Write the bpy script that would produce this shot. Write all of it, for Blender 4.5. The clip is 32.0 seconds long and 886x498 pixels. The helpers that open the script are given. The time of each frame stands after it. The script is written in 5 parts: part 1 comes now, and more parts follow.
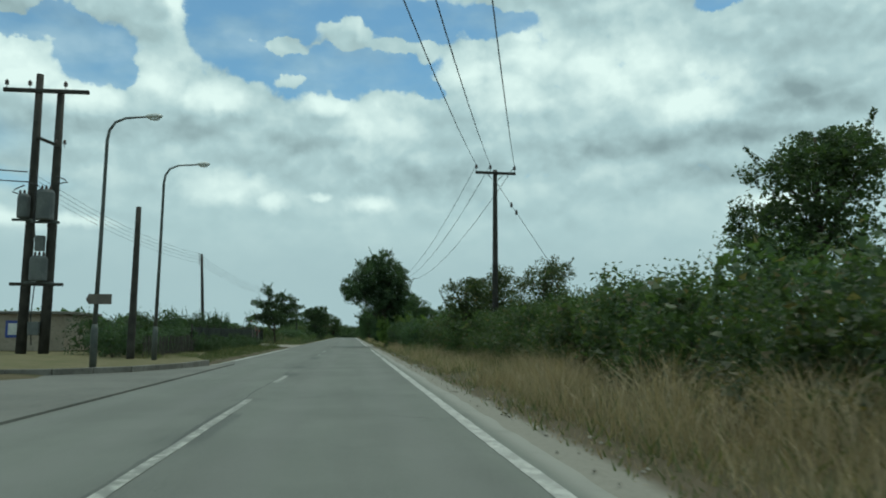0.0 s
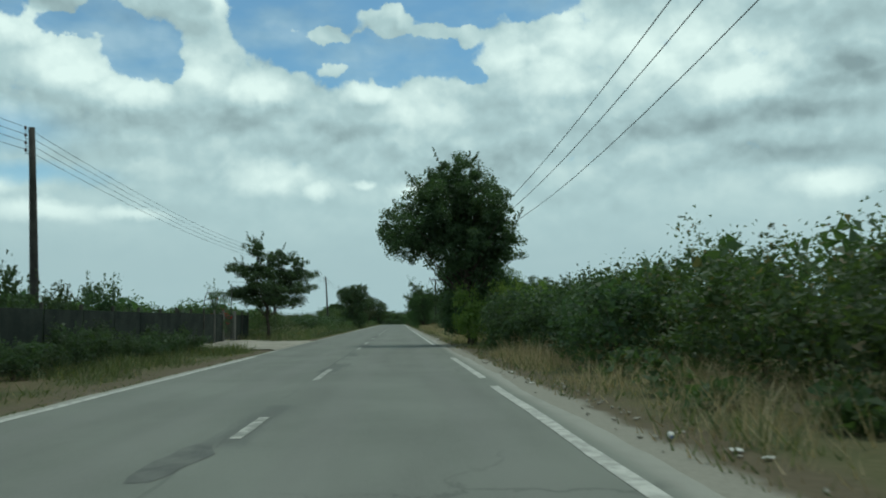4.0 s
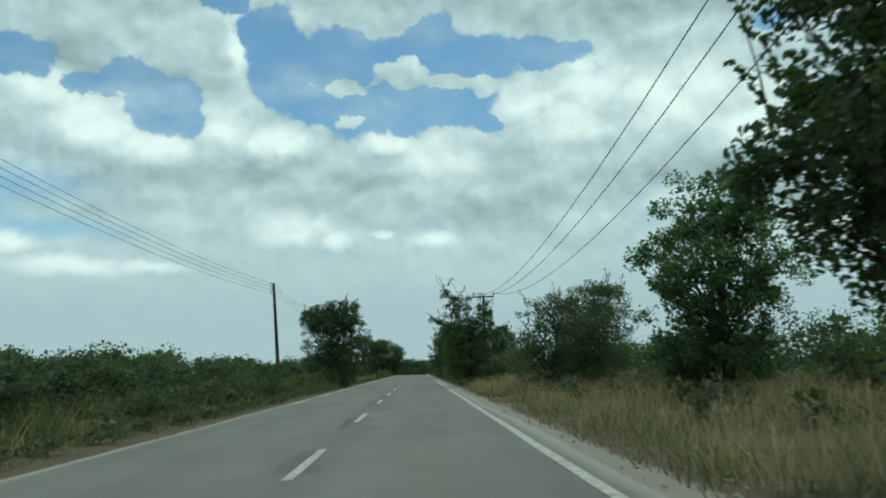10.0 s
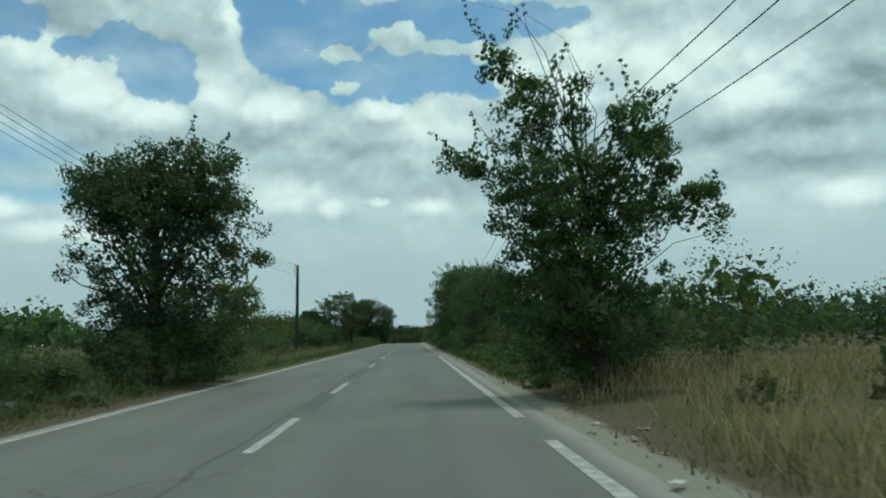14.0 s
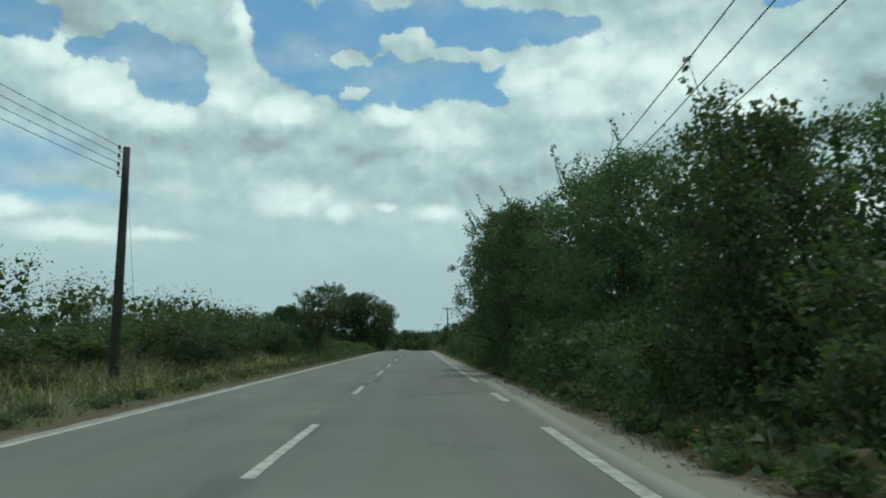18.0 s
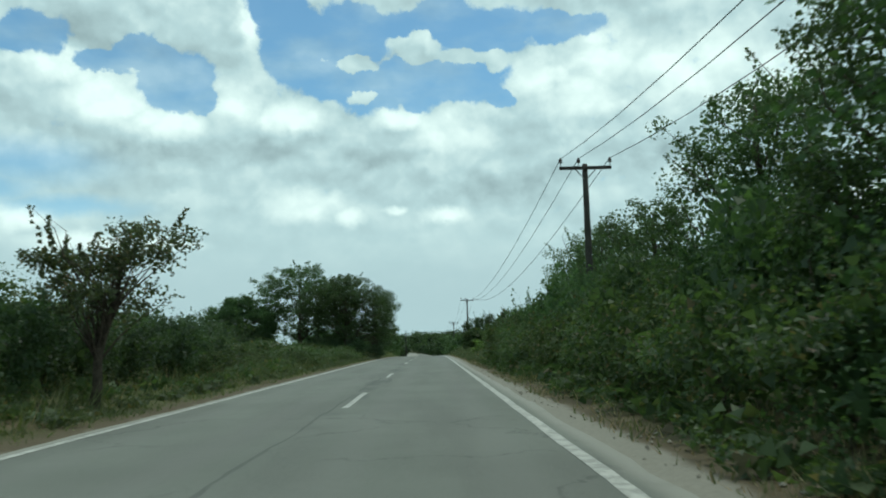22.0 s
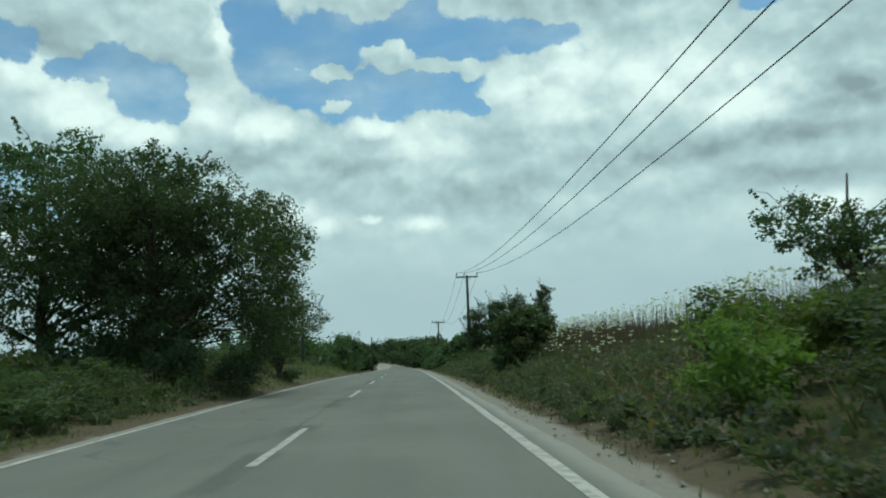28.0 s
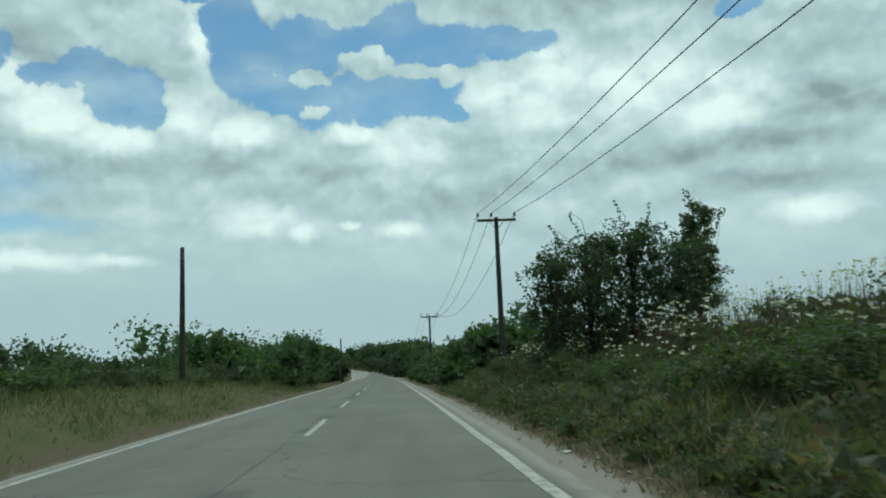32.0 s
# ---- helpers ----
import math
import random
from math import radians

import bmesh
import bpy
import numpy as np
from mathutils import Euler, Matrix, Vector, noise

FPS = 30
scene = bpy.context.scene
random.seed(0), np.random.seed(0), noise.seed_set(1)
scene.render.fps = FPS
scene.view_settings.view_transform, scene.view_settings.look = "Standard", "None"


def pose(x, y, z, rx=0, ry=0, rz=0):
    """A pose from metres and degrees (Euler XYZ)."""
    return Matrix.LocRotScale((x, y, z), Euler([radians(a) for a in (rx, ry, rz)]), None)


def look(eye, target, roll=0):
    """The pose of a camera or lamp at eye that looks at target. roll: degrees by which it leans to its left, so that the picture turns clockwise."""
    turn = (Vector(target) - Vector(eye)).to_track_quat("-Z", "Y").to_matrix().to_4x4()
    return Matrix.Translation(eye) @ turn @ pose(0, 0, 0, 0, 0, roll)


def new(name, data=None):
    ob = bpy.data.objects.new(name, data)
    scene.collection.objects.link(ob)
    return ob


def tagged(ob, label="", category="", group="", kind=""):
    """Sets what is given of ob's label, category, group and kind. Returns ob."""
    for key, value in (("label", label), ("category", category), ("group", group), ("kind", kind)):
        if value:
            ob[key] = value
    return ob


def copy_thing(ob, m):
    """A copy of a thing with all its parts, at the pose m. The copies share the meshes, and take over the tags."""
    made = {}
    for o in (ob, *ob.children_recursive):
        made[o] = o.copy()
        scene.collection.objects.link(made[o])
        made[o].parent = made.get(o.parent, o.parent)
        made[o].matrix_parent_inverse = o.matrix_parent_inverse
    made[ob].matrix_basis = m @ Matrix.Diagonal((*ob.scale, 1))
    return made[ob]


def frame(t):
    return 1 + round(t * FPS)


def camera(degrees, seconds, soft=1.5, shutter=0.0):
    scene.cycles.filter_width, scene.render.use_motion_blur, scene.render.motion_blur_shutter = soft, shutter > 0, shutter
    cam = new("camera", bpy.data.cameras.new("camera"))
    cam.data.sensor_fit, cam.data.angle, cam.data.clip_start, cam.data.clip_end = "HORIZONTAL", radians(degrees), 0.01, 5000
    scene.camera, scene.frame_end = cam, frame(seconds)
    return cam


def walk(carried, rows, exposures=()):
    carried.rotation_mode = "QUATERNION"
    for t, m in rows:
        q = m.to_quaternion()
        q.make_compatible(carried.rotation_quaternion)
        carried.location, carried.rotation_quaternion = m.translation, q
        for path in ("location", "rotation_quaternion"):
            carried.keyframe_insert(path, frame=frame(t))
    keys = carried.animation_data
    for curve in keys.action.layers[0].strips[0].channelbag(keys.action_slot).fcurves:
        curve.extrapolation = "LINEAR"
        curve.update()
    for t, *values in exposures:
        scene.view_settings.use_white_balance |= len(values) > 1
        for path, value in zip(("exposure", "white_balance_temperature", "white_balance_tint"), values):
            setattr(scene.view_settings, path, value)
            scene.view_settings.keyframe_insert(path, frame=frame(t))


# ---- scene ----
cam = camera(58.2, 32.0, soft=1.9, shutter=0.2)
# seconds, x, y, z in metres, then tilt, roll and heading in degrees
PATH = [
    (0.0, 0.08, -0.05, 1.2, 96.14, -0.24, -6.57),
    (0.5, 0.13, 4.62, 1.2, 98.11, 0.44, -5.46),
    (1.0, 0.17, 9.26, 1.2, 99.38, 1.00, -5.17),
    (1.5, 0.19, 13.83, 1.2, 99.38, 2.02, -5.40),
    (2.0, 0.19, 18.49, 1.2, 99.01, 2.83, -4.97),
    (2.5, 0.16, 23.40, 1.2, 98.61, 2.06, -4.07),
    (3.0, 0.09, 28.40, 1.2, 97.97, 0.82, -3.28),
    (3.5, 0.01, 33.40, 1.2, 96.40, 0.11, -2.65),
    (4.0, -0.07, 38.23, 1.2, 95.11, 0.54, -3.25),
    (4.5, -0.14, 43.15, 1.2, 96.91, 0.86, -1.38),
    (5.0, -0.19, 48.11, 1.2, 97.12, 0.85, -1.14),
    (5.5, -0.19, 53.10, 1.2, 97.57, 0.83, -0.63),
    (6.0, -0.18, 58.11, 1.2, 98.02, 0.81, -0.11),
    (6.5, -0.15, 63.13, 1.2, 98.23, 0.80, 0.12),
    (7.0, -0.13, 68.16, 1.2, 97.72, 3.11, -3.34),
    (7.5, -0.12, 73.15, 1.2, 97.29, 3.44, -4.87),
    (8.0, -0.14, 77.93, 1.2, 97.79, 2.46, -4.27),
    (8.5, -0.15, 82.59, 1.2, 97.93, 1.93, -3.80),
    (9.0, -0.16, 87.46, 1.2, 96.04, 2.70, -5.06),
    (9.5, -0.15, 92.38, 1.2, 95.68, 2.51, -4.86),
    (10.0, -0.13, 97.37, 1.2, 98.57, 1.47, -1.77),
    (10.5, -0.11, 102.41, 1.2, 99.29, 1.92, -0.90),
    (11.0, -0.08, 107.49, 1.2, 99.15, 2.27, -0.28),
    (11.5, -0.06, 112.55, 1.2, 99.80, 1.75, 0.37),
    (12.0, -0.02, 117.57, 1.2, 99.77, 1.29, 3.29),
    (12.5, 0.04, 122.61, 1.2, 98.17, 4.90, 2.23),
    (13.0, 0.11, 127.72, 1.2, 96.79, 4.94, -1.63),
    (13.5, 0.14, 132.84, 1.2, 97.35, 2.44, -1.69),
    (14.0, 0.15, 137.96, 1.2, 96.24, 1.30, -2.13),
    (14.5, 0.15, 143.11, 1.2, 95.57, 1.54, -3.68),
    (15.0, 0.12, 148.08, 1.2, 95.56, 1.27, -3.99),
    (15.5, 0.08, 152.88, 1.2, 95.54, 0.70, -4.68),
    (16.0, 0.03, 157.52, 1.2, 95.53, 0.12, -5.38),
    (16.5, -0.03, 162.00, 1.2, 95.52, -0.14, -5.69),
    (17.0, -0.08, 166.34, 1.2, 96.72, -0.36, -5.07),
    (17.5, -0.11, 170.70, 1.2, 97.39, -0.23, -3.91),
    (18.0, -0.13, 175.15, 1.2, 96.71, 0.14, -1.79),
    (18.5, -0.13, 179.66, 1.2, 96.81, 0.36, -0.71),
    (19.0, -0.12, 184.25, 1.2, 96.92, 0.47, 0.04),
    (19.5, -0.13, 188.96, 1.2, 96.76, 0.03, 0.62),
    (20.0, -0.12, 193.80, 1.2, 96.74, 0.75, 0.77),
    (20.5, -0.08, 198.71, 1.2, 96.94, 1.32, 0.62),
    (21.0, -0.01, 203.59, 1.2, 96.90, 1.40, 0.28),
    (21.5, 0.06, 208.32, 1.2, 97.11, 1.73, -0.15),
    (22.0, 0.12, 213.02, 1.2, 96.86, 1.55, -0.81),
    (22.5, 0.14, 217.69, 1.2, 96.89, 0.83, -0.87),
    (23.0, 0.13, 222.26, 1.2, 96.77, 0.92, -2.53),
    (23.5, 0.08, 226.86, 1.2, 96.70, 1.09, -4.70),
    (24.0, 0.05, 231.48, 1.2, 97.25, 1.37, -3.73),
    (24.5, 0.03, 236.11, 1.2, 97.98, 1.58, -2.93),
    (25.0, 0.02, 240.74, 1.2, 98.02, 1.67, -2.98),
    (25.5, 0.02, 245.37, 1.2, 98.12, 1.87, -3.10),
    (26.0, 0.04, 249.99, 1.2, 98.21, 2.07, -3.21),
    (26.5, 0.06, 254.60, 1.2, 98.26, 2.16, -3.27),
    (27.0, 0.09, 259.20, 1.2, 97.40, 2.06, -3.26),
    (27.5, 0.13, 263.76, 1.2, 97.12, 1.91, -2.80),
    (28.0, 0.17, 268.32, 1.2, 97.43, 2.12, -2.53),
    (28.5, 0.19, 272.92, 1.2, 97.36, 3.06, -3.10),
    (29.0, 0.20, 277.48, 1.2, 97.54, 3.20, -2.94),
    (29.5, 0.19, 282.00, 1.2, 97.73, 3.06, -2.56),
    (30.0, 0.16, 286.50, 1.2, 98.16, 2.40, -2.82),
    (30.5, 0.13, 290.81, 1.2, 98.15, 1.76, -3.23),
    (31.0, 0.11, 295.02, 1.2, 97.40, 2.10, -4.18),
    (31.5, 0.07, 299.21, 1.2, 96.79, 3.00, -4.74),
    (32.0, 0.04, 303.26, 1.2, 97.79, 2.44, -4.01),
]
EXPOSURE = [(0.0, 0.1), (1.0, 0.0), (3.0, 0.05), (4.5, 0.1), (7.0, 0.22), (8.0, 0.03), (10.0, 0.12), (13.0, 0.05), (16.0, 0.15), (17.0, 0.2), (18.0, 0.06), (19.0, 0.25), (20.0, 0.4), (21.0, 0.4), (22.0, 0.3), (24.0, 0.2), (27.0, 0.15), (30.0, 0.15), (31.0, 0.08), (32.0, 0.12)]
walk(cam, [(r[0], pose(*r[1:])) for r in PATH], EXPOSURE)


# ---- node helpers ----
def link_value(tree, socket, value):
    if isinstance(value, bpy.types.NodeSocket):
        tree.links.new(value, socket)
    elif value is not None:
        socket.default_value = value


def mth(tree, op, a, b=None, c=None):
    n = tree.nodes.new("ShaderNodeMath")
    n.operation = op
    for i, v in enumerate((a, b, c)):
        link_value(tree, n.inputs[i], v)
    return n.outputs[0]


def vmath(tree, op, a, b=None):
    n = tree.nodes.new("ShaderNodeVectorMath")
    n.operation = op
    link_value(tree, n.inputs[0], a)
    link_value(tree, n.inputs[1], b)
    return n.outputs["Value"] if op == "LENGTH" else n.outputs[0]


def fbm(tree, vec, scale, detail=6.0, rough=0.55, colour=False):
    n = tree.nodes.new("ShaderNodeTexNoise")
    link_value(tree, n.inputs["Vector"], vec)
    n.inputs["Scale"].default_value, n.inputs["Detail"].default_value = scale, detail
    n.inputs["Roughness"].default_value = rough
    return n.outputs["Color"] if colour else n.outputs[0]


def ramp(tree, v, a, b, lo=0.0, hi=1.0):
    n = tree.nodes.new("ShaderNodeMapRange")
    n.interpolation_type = "SMOOTHSTEP"
    link_value(tree, n.inputs[0], v)
    for i, w in enumerate((a, b, lo, hi)):
        n.inputs[i + 1].default_value = w
    return n.outputs[0]


def mix(tree, f, a, b, blend="MIX"):
    n = tree.nodes.new("ShaderNodeMix")
    n.data_type, n.blend_type = "RGBA", blend
    link_value(tree, n.inputs[0], f)
    for s, v in ((n.inputs[6], a), (n.inputs[7], b)):
        link_value(tree, s, (*v, 1) if isinstance(v, tuple) and len(v) == 3 else v)
    return n.outputs[2]


def combine(tree, x, y, z=0.0):
    n = tree.nodes.new("ShaderNodeCombineXYZ")
    for i, v in enumerate((x, y, z)):
        link_value(tree, n.inputs[i], v)
    return n.outputs[0]


def split(tree, v):
    n = tree.nodes.new("ShaderNodeSeparateXYZ")
    link_value(tree, n.inputs[0], v)
    return n.outputs


# ---- sky with broken cumulus, and the sun behind thin cloud ----
SUN_AZ, SUN_EL = 48.0, 74.0
world = bpy.data.worlds.new("sky")
scene.world = world
world.use_nodes = True
wt = world.node_tree
wt.nodes.clear()
way = wt.nodes.new("ShaderNodeTexCoord").outputs["Generated"]
wx, wy, wz = split(wt, way)
az = mth(wt, "MULTIPLY", mth(wt, "ARCTAN2", wx, wy), 57.2958)
el = mth(wt, "MULTIPLY", mth(wt, "ARCSINE", wz), 57.2958)
flat = combine(wt, az, el)
# centres (heading, height) and half widths of the clear gaps, thin veils, puffs, lit tops and grey bases, in degrees
GAPS = [(-9.6, 21.2, 2.52, 3.17), (-10.6, 23.8, 2.44, 1.63), (-5.9, 21.9, 3.66, 1.95), (-3.8, 18.6, 3.86, 1.87), (-7.1, 18.8, 2.44, 1.46),
        (1.6, 22.7, 2.44, 2.11), (5.2, 22.2, 3.74, 1.71), (10, 22.1, 3.33, 1.06), (2.9, 18.8, 3.58, 1.79), (-0.4, 18.4, 2.44, 1.63),
        (-1.6, 22.5, 2.44, 1.06), (-22.4, 19.3, 1.83, 0.73), (-19.7, 19.7, 2.36, 1.3), (-17.8, 18.2, 2.68, 2.03), (-16.1, 17.2, 1.3, 1.06),
        (-27.4, 20.4, 2.52, 1.38), (5.4, 17.5, 1.38, 0.73), (30.2, 23.6, 2.03, 0.89), (26.4, 22.6, 1.46, 0.73), (-13.8, 25.6, 1.83, 1.06)]
THIN = [(-27.7, 12.4, 5.69, 1.63), (-24.6, 9.7, 4.88, 0.73), (-28.9, 10.7, 2.85, 1.22)]
PUFFS = [(-0.3, 21.4, 1.87, 1.1), (2.6, 20.2, 1.71, 0.53), (-5.1, 19.7, 1.79, 0.69), (-4.6, 17.8, 1.14, 0.53), (5.1, 19.9, 0.89, 0.81)]
TOPS = [(-25, 18.6, 2.68, 1.63), (-22.3, 16.7, 3.5, 1.71), (-18.8, 15.4, 3.09, 1.3), (-13.6, 17.1, 2.03, 1.54), (-9.6, 16.2, 3.17, 1.3),
        (-2.2, 16.2, 2.44, 0.98), (1.6, 15, 3.86, 1.46), (8.4, 18.9, 2.44, 1.63), (13.4, 19.9, 3.5, 2.36), (19.3, 18.7, 5.69, 2.68),
        (25.2, 17, 4.47, 2.28), (11.2, 16.8, 3.66, 1.79), (-8.7, 10.2, 3.86, 1.3), (-5.7, 9.4, 1.46, 0.73), (-2.3, 9.8, 0.89, 0.37),
        (1.3, 9.2, 1.71, 0.65), (-23.5, 7.3, 4.07, 0.81), (-18.4, 7.3, 2.85, 0.49), (-27, 8.9, 1.87, 0.89), (-12.6, 22.7, 1.06, 2.68),
        (23.9, 15.9, 3.66, 1.63), (29.9, 8.7, 3.25, 0.89)]
BASES = [(-24.1, 20.8, 2.85, 1.87), (-12.3, 13.8, 3.58, 0.98), (-19.1, 13.2, 4.47, 0.81), (-9, 14.6, 2.03, 0.73), (6, 11.5, 4.88, 0.98),
        (-3.9, 13.5, 2.44, 0.65), (14.9, 24.7, 9.35, 1.38), (-0.6, 26.5, 8.13, 1.06), (31.5, 14.9, 4.88, 0.89), (20.3, 13.3, 7.32, 0.98),
        (28.6, 13.5, 5.28, 0.89), (26.9, 10.8, 6.1, 0.98), (24.6, 24.4, 4.88, 1.63), (30.2, 16, 3.66, 0.81), (27.4, 13.8, 4.88, 0.89)]


def lumps(tree, at, rows, inner=0.35, outer=1.25):
    total = 0.0
    for a, e, rx, ry in rows:
        d = vmath(tree, "MULTIPLY", vmath(tree, "SUBTRACT", at, (a, e, 0.0)), (1 / rx, 1 / ry, 0.0))
        total = mth(tree, "MAXIMUM", ramp(tree, vmath(tree, "LENGTH", d), outer, inner), total)
    return total


def rounded_cells(tree, at, scale, detail, soft):
    n = tree.nodes.new("ShaderNodeTexVoronoi")
    n.feature = "SMOOTH_F1"
    tree.links.new(at, n.inputs["Vector"])
    n.inputs["Scale"].default_value, n.inputs["Detail"].default_value = scale, detail
    n.inputs["Roughness"].default_value, n.inputs["Smoothness"].default_value = 0.6, soft
    return mth(tree, "SUBTRACT", 0.5, n.outputs["Distance"])


# how thick the cloud stands at a heading and height: heaps of rounded billows with torn edges round the gaps
relief = bpy.data.node_groups.new("cloud_relief", "ShaderNodeTree")
relief.interface.new_socket("at", in_out="INPUT", socket_type="NodeSocketVector")
relief.interface.new_socket("cover", in_out="OUTPUT", socket_type="NodeSocketFloat")
relief.interface.new_socket("heap", in_out="OUTPUT", socket_type="NodeSocketFloat")
inside = relief.nodes.new("NodeGroupInput").outputs["at"]
curl = vmath(relief, "SUBTRACT", fbm(relief, inside, 0.36, 7.0, 0.6, True), (0.5, 0.5, 0.5))
bent = vmath(relief, "ADD", inside, vmath(relief, "MULTIPLY", curl, (2.8, 2.4, 0.0)))
billow = rounded_cells(relief, vmath(relief, "MULTIPLY", bent, (0.85, 1.15, 1.0)), 0.30, 2.0, 0.5)
torn = mth(relief, "SUBTRACT", fbm(relief, inside, 0.5, 8.0, 0.58), 0.5)
gap = mth(relief, "SUBTRACT", lumps(relief, bent, GAPS, 0.25, 1.45), mth(relief, "MULTIPLY", lumps(relief, bent, PUFFS, 0.0, 1.45), 1.2))
cover = mth(relief, "SUBTRACT", 0.74, mth(relief, "MULTIPLY", gap, 1.06))
cover = mth(relief, "ADD", cover, mth(relief, "MULTIPLY", torn, 1.0))
cover = mth(relief, "ADD", cover, mth(relief, "MULTIPLY", billow, 0.30))
heap = mth(relief, "ADD", mth(relief, "MULTIPLY", billow, 0.9), mth(relief, "MULTIPLY", torn, 0.45))
heap = mth(relief, "ADD", heap, mth(relief, "MULTIPLY", mth(relief, "MINIMUM", mth(relief, "SUBTRACT", 0.0, gap), 0.0), 0.35))
done = relief.nodes.new("NodeGroupOutput")
relief.links.new(cover, done.inputs["cover"])
relief.links.new(heap, done.inputs["heap"])


def cloud_at(at):
    n = wt.nodes.new("ShaderNodeGroup")
    n.node_tree = relief
    wt.links.new(at, n.inputs[0])
    return n.outputs["cover"], n.outputs["heap"]


cover, heap = cloud_at(flat)
_, higher = cloud_at(vmath(wt, "ADD", flat, (0.4, 1.0, 0.0)))
broad = fbm(wt, vmath(wt, "MULTIPLY", flat, (0.55, 1.3, 1.0)), 0.15, 5.0, 0.55)
soft_bend = vmath(wt, "SUBTRACT", fbm(wt, flat, 0.38, 7.0, 0.6, True), (0.5, 0.5, 0.5))
around = vmath(wt, "ADD", flat, vmath(wt, "MULTIPLY", soft_bend, (2.6, 1.7, 0.0)))
thin = mth(wt, "MULTIPLY", lumps(wt, around, THIN, 0.0, 1.5), 0.75)
dens = mth(wt, "MAXIMUM", ramp(wt, cover, 0.06, 0.40), ramp(wt, broad, 0.40, 0.66, 0.04, 0.4))
dens = mth(wt, "MULTIPLY", dens, mth(wt, "SUBTRACT", 1.0, thin))
lit = mth(wt, "ADD", 0.50, mth(wt, "MULTIPLY", lumps(wt, around, TOPS, 0.15, 1.3), 0.46))
lit = mth(wt, "SUBTRACT", lit, mth(wt, "MULTIPLY", lumps(wt, around, BASES, 0.1, 1.5), 0.26))
calm = ramp(wt, el, 6.0, 13.0, 0.25, 1.0)
lit = mth(wt, "ADD", lit, mth(wt, "MULTIPLY", calm, mth(wt, "MULTIPLY", mth(wt, "SUBTRACT", heap, higher), 0.34)))
lit = mth(wt, "ADD", lit, mth(wt, "MULTIPLY", calm, mth(wt, "MULTIPLY", heap, 0.10)))
lit = mth(wt, "ADD", lit, mth(wt, "MULTIPLY", mth(wt, "SUBTRACT", broad, 0.5), 0.4))
tone = wt.nodes.new("ShaderNodeValToRGB")
wt.links.new(lit, tone.inputs[0])
tone.color_ramp.elements[0].position, tone.color_ramp.elements[0].color = 0.0, (0.222, 0.325, 0.338, 1)
tone.color_ramp.elements[1].position, tone.color_ramp.elements[1].color = 0.98, (0.70, 0.885, 0.84, 1)
mid = tone.color_ramp.elements.new(0.45)
mid.color = (0.388, 0.56, 0.572, 1)
sky = wt.nodes.new("ShaderNodeTexSky")
sky.sky_type, sky.sun_disc = "NISHITA", False
sky.sun_elevation, sky.sun_rotation = radians(SUN_EL), radians(SUN_AZ)
sky.dust_density = 0.7
blue = mix(wt, 1.0, sky.outputs[0], (0.066, 0.106, 0.106), "MULTIPLY")
clouds = mix(wt, dens, blue, tone.outputs[0])
low = ramp(wt, el, 8.5, 3.5, 0.0, 0.85)
clouds = mix(wt, low, clouds, (0.345, 0.50, 0.52))
back = wt.nodes.new("ShaderNodeBackground")
wt.links.new(clouds, back.inputs[0])
back.inputs[1].default_value = 1.0
wt.links.new(back.outputs[0], wt.nodes.new("ShaderNodeOutputWorld").inputs[0])

sun_data = bpy.data.lights.new("sun", "SUN")
sun_data.energy, sun_data.angle, sun_data.color = 1.3, radians(9), (0.93, 0.96, 0.85)
sun = new("sun", sun_data)
sa, se = radians(SUN_AZ), radians(SUN_EL)
sun.matrix_world = look((30 * math.sin(sa) * math.cos(se), 30 * math.cos(sa) * math.cos(se), 60), (0, 0, 60 - 30 * math.sin(se)))


# ---- materials ----
def material(name, build, rough=0.8, spec=0.3, metal=0.0, bump=0.0, bump_scale=60.0):
    """build(tree, place) gives the colour; place is the world position."""
    m = bpy.data.materials.new(name)
    m.use_nodes = True
    t = m.node_tree
    b = t.nodes["Principled BSDF"]
    place = t.nodes.new("ShaderNodeNewGeometry").outputs["Position"]
    link_value(t, b.inputs["Base Color"], build(t, place))
    b.inputs["Roughness"].default_value, b.inputs["Metallic"].default_value = rough, metal
    b.inputs["Specular IOR Level"].default_value = spec
    if bump:
        n = t.nodes.new("ShaderNodeBump")
        n.inputs["Strength"].default_value, n.inputs["Distance"].default_value = bump, 0.02
        t.links.new(fbm(t, place, bump_scale, 4.0), n.inputs["Height"])
        t.links.new(n.outputs[0], b.inputs["Normal"])
    return m


def blotched(a, b, scale=1.2, c=None, scale2=14.0):
    def build(t, place):
        col = mix(t, ramp(t, fbm(t, place, scale), 0.35, 0.65), a, b)
        return mix(t, ramp(t, fbm(t, place, scale2), 0.45, 0.7, 0.0, 0.6), col, c or a)
    return build


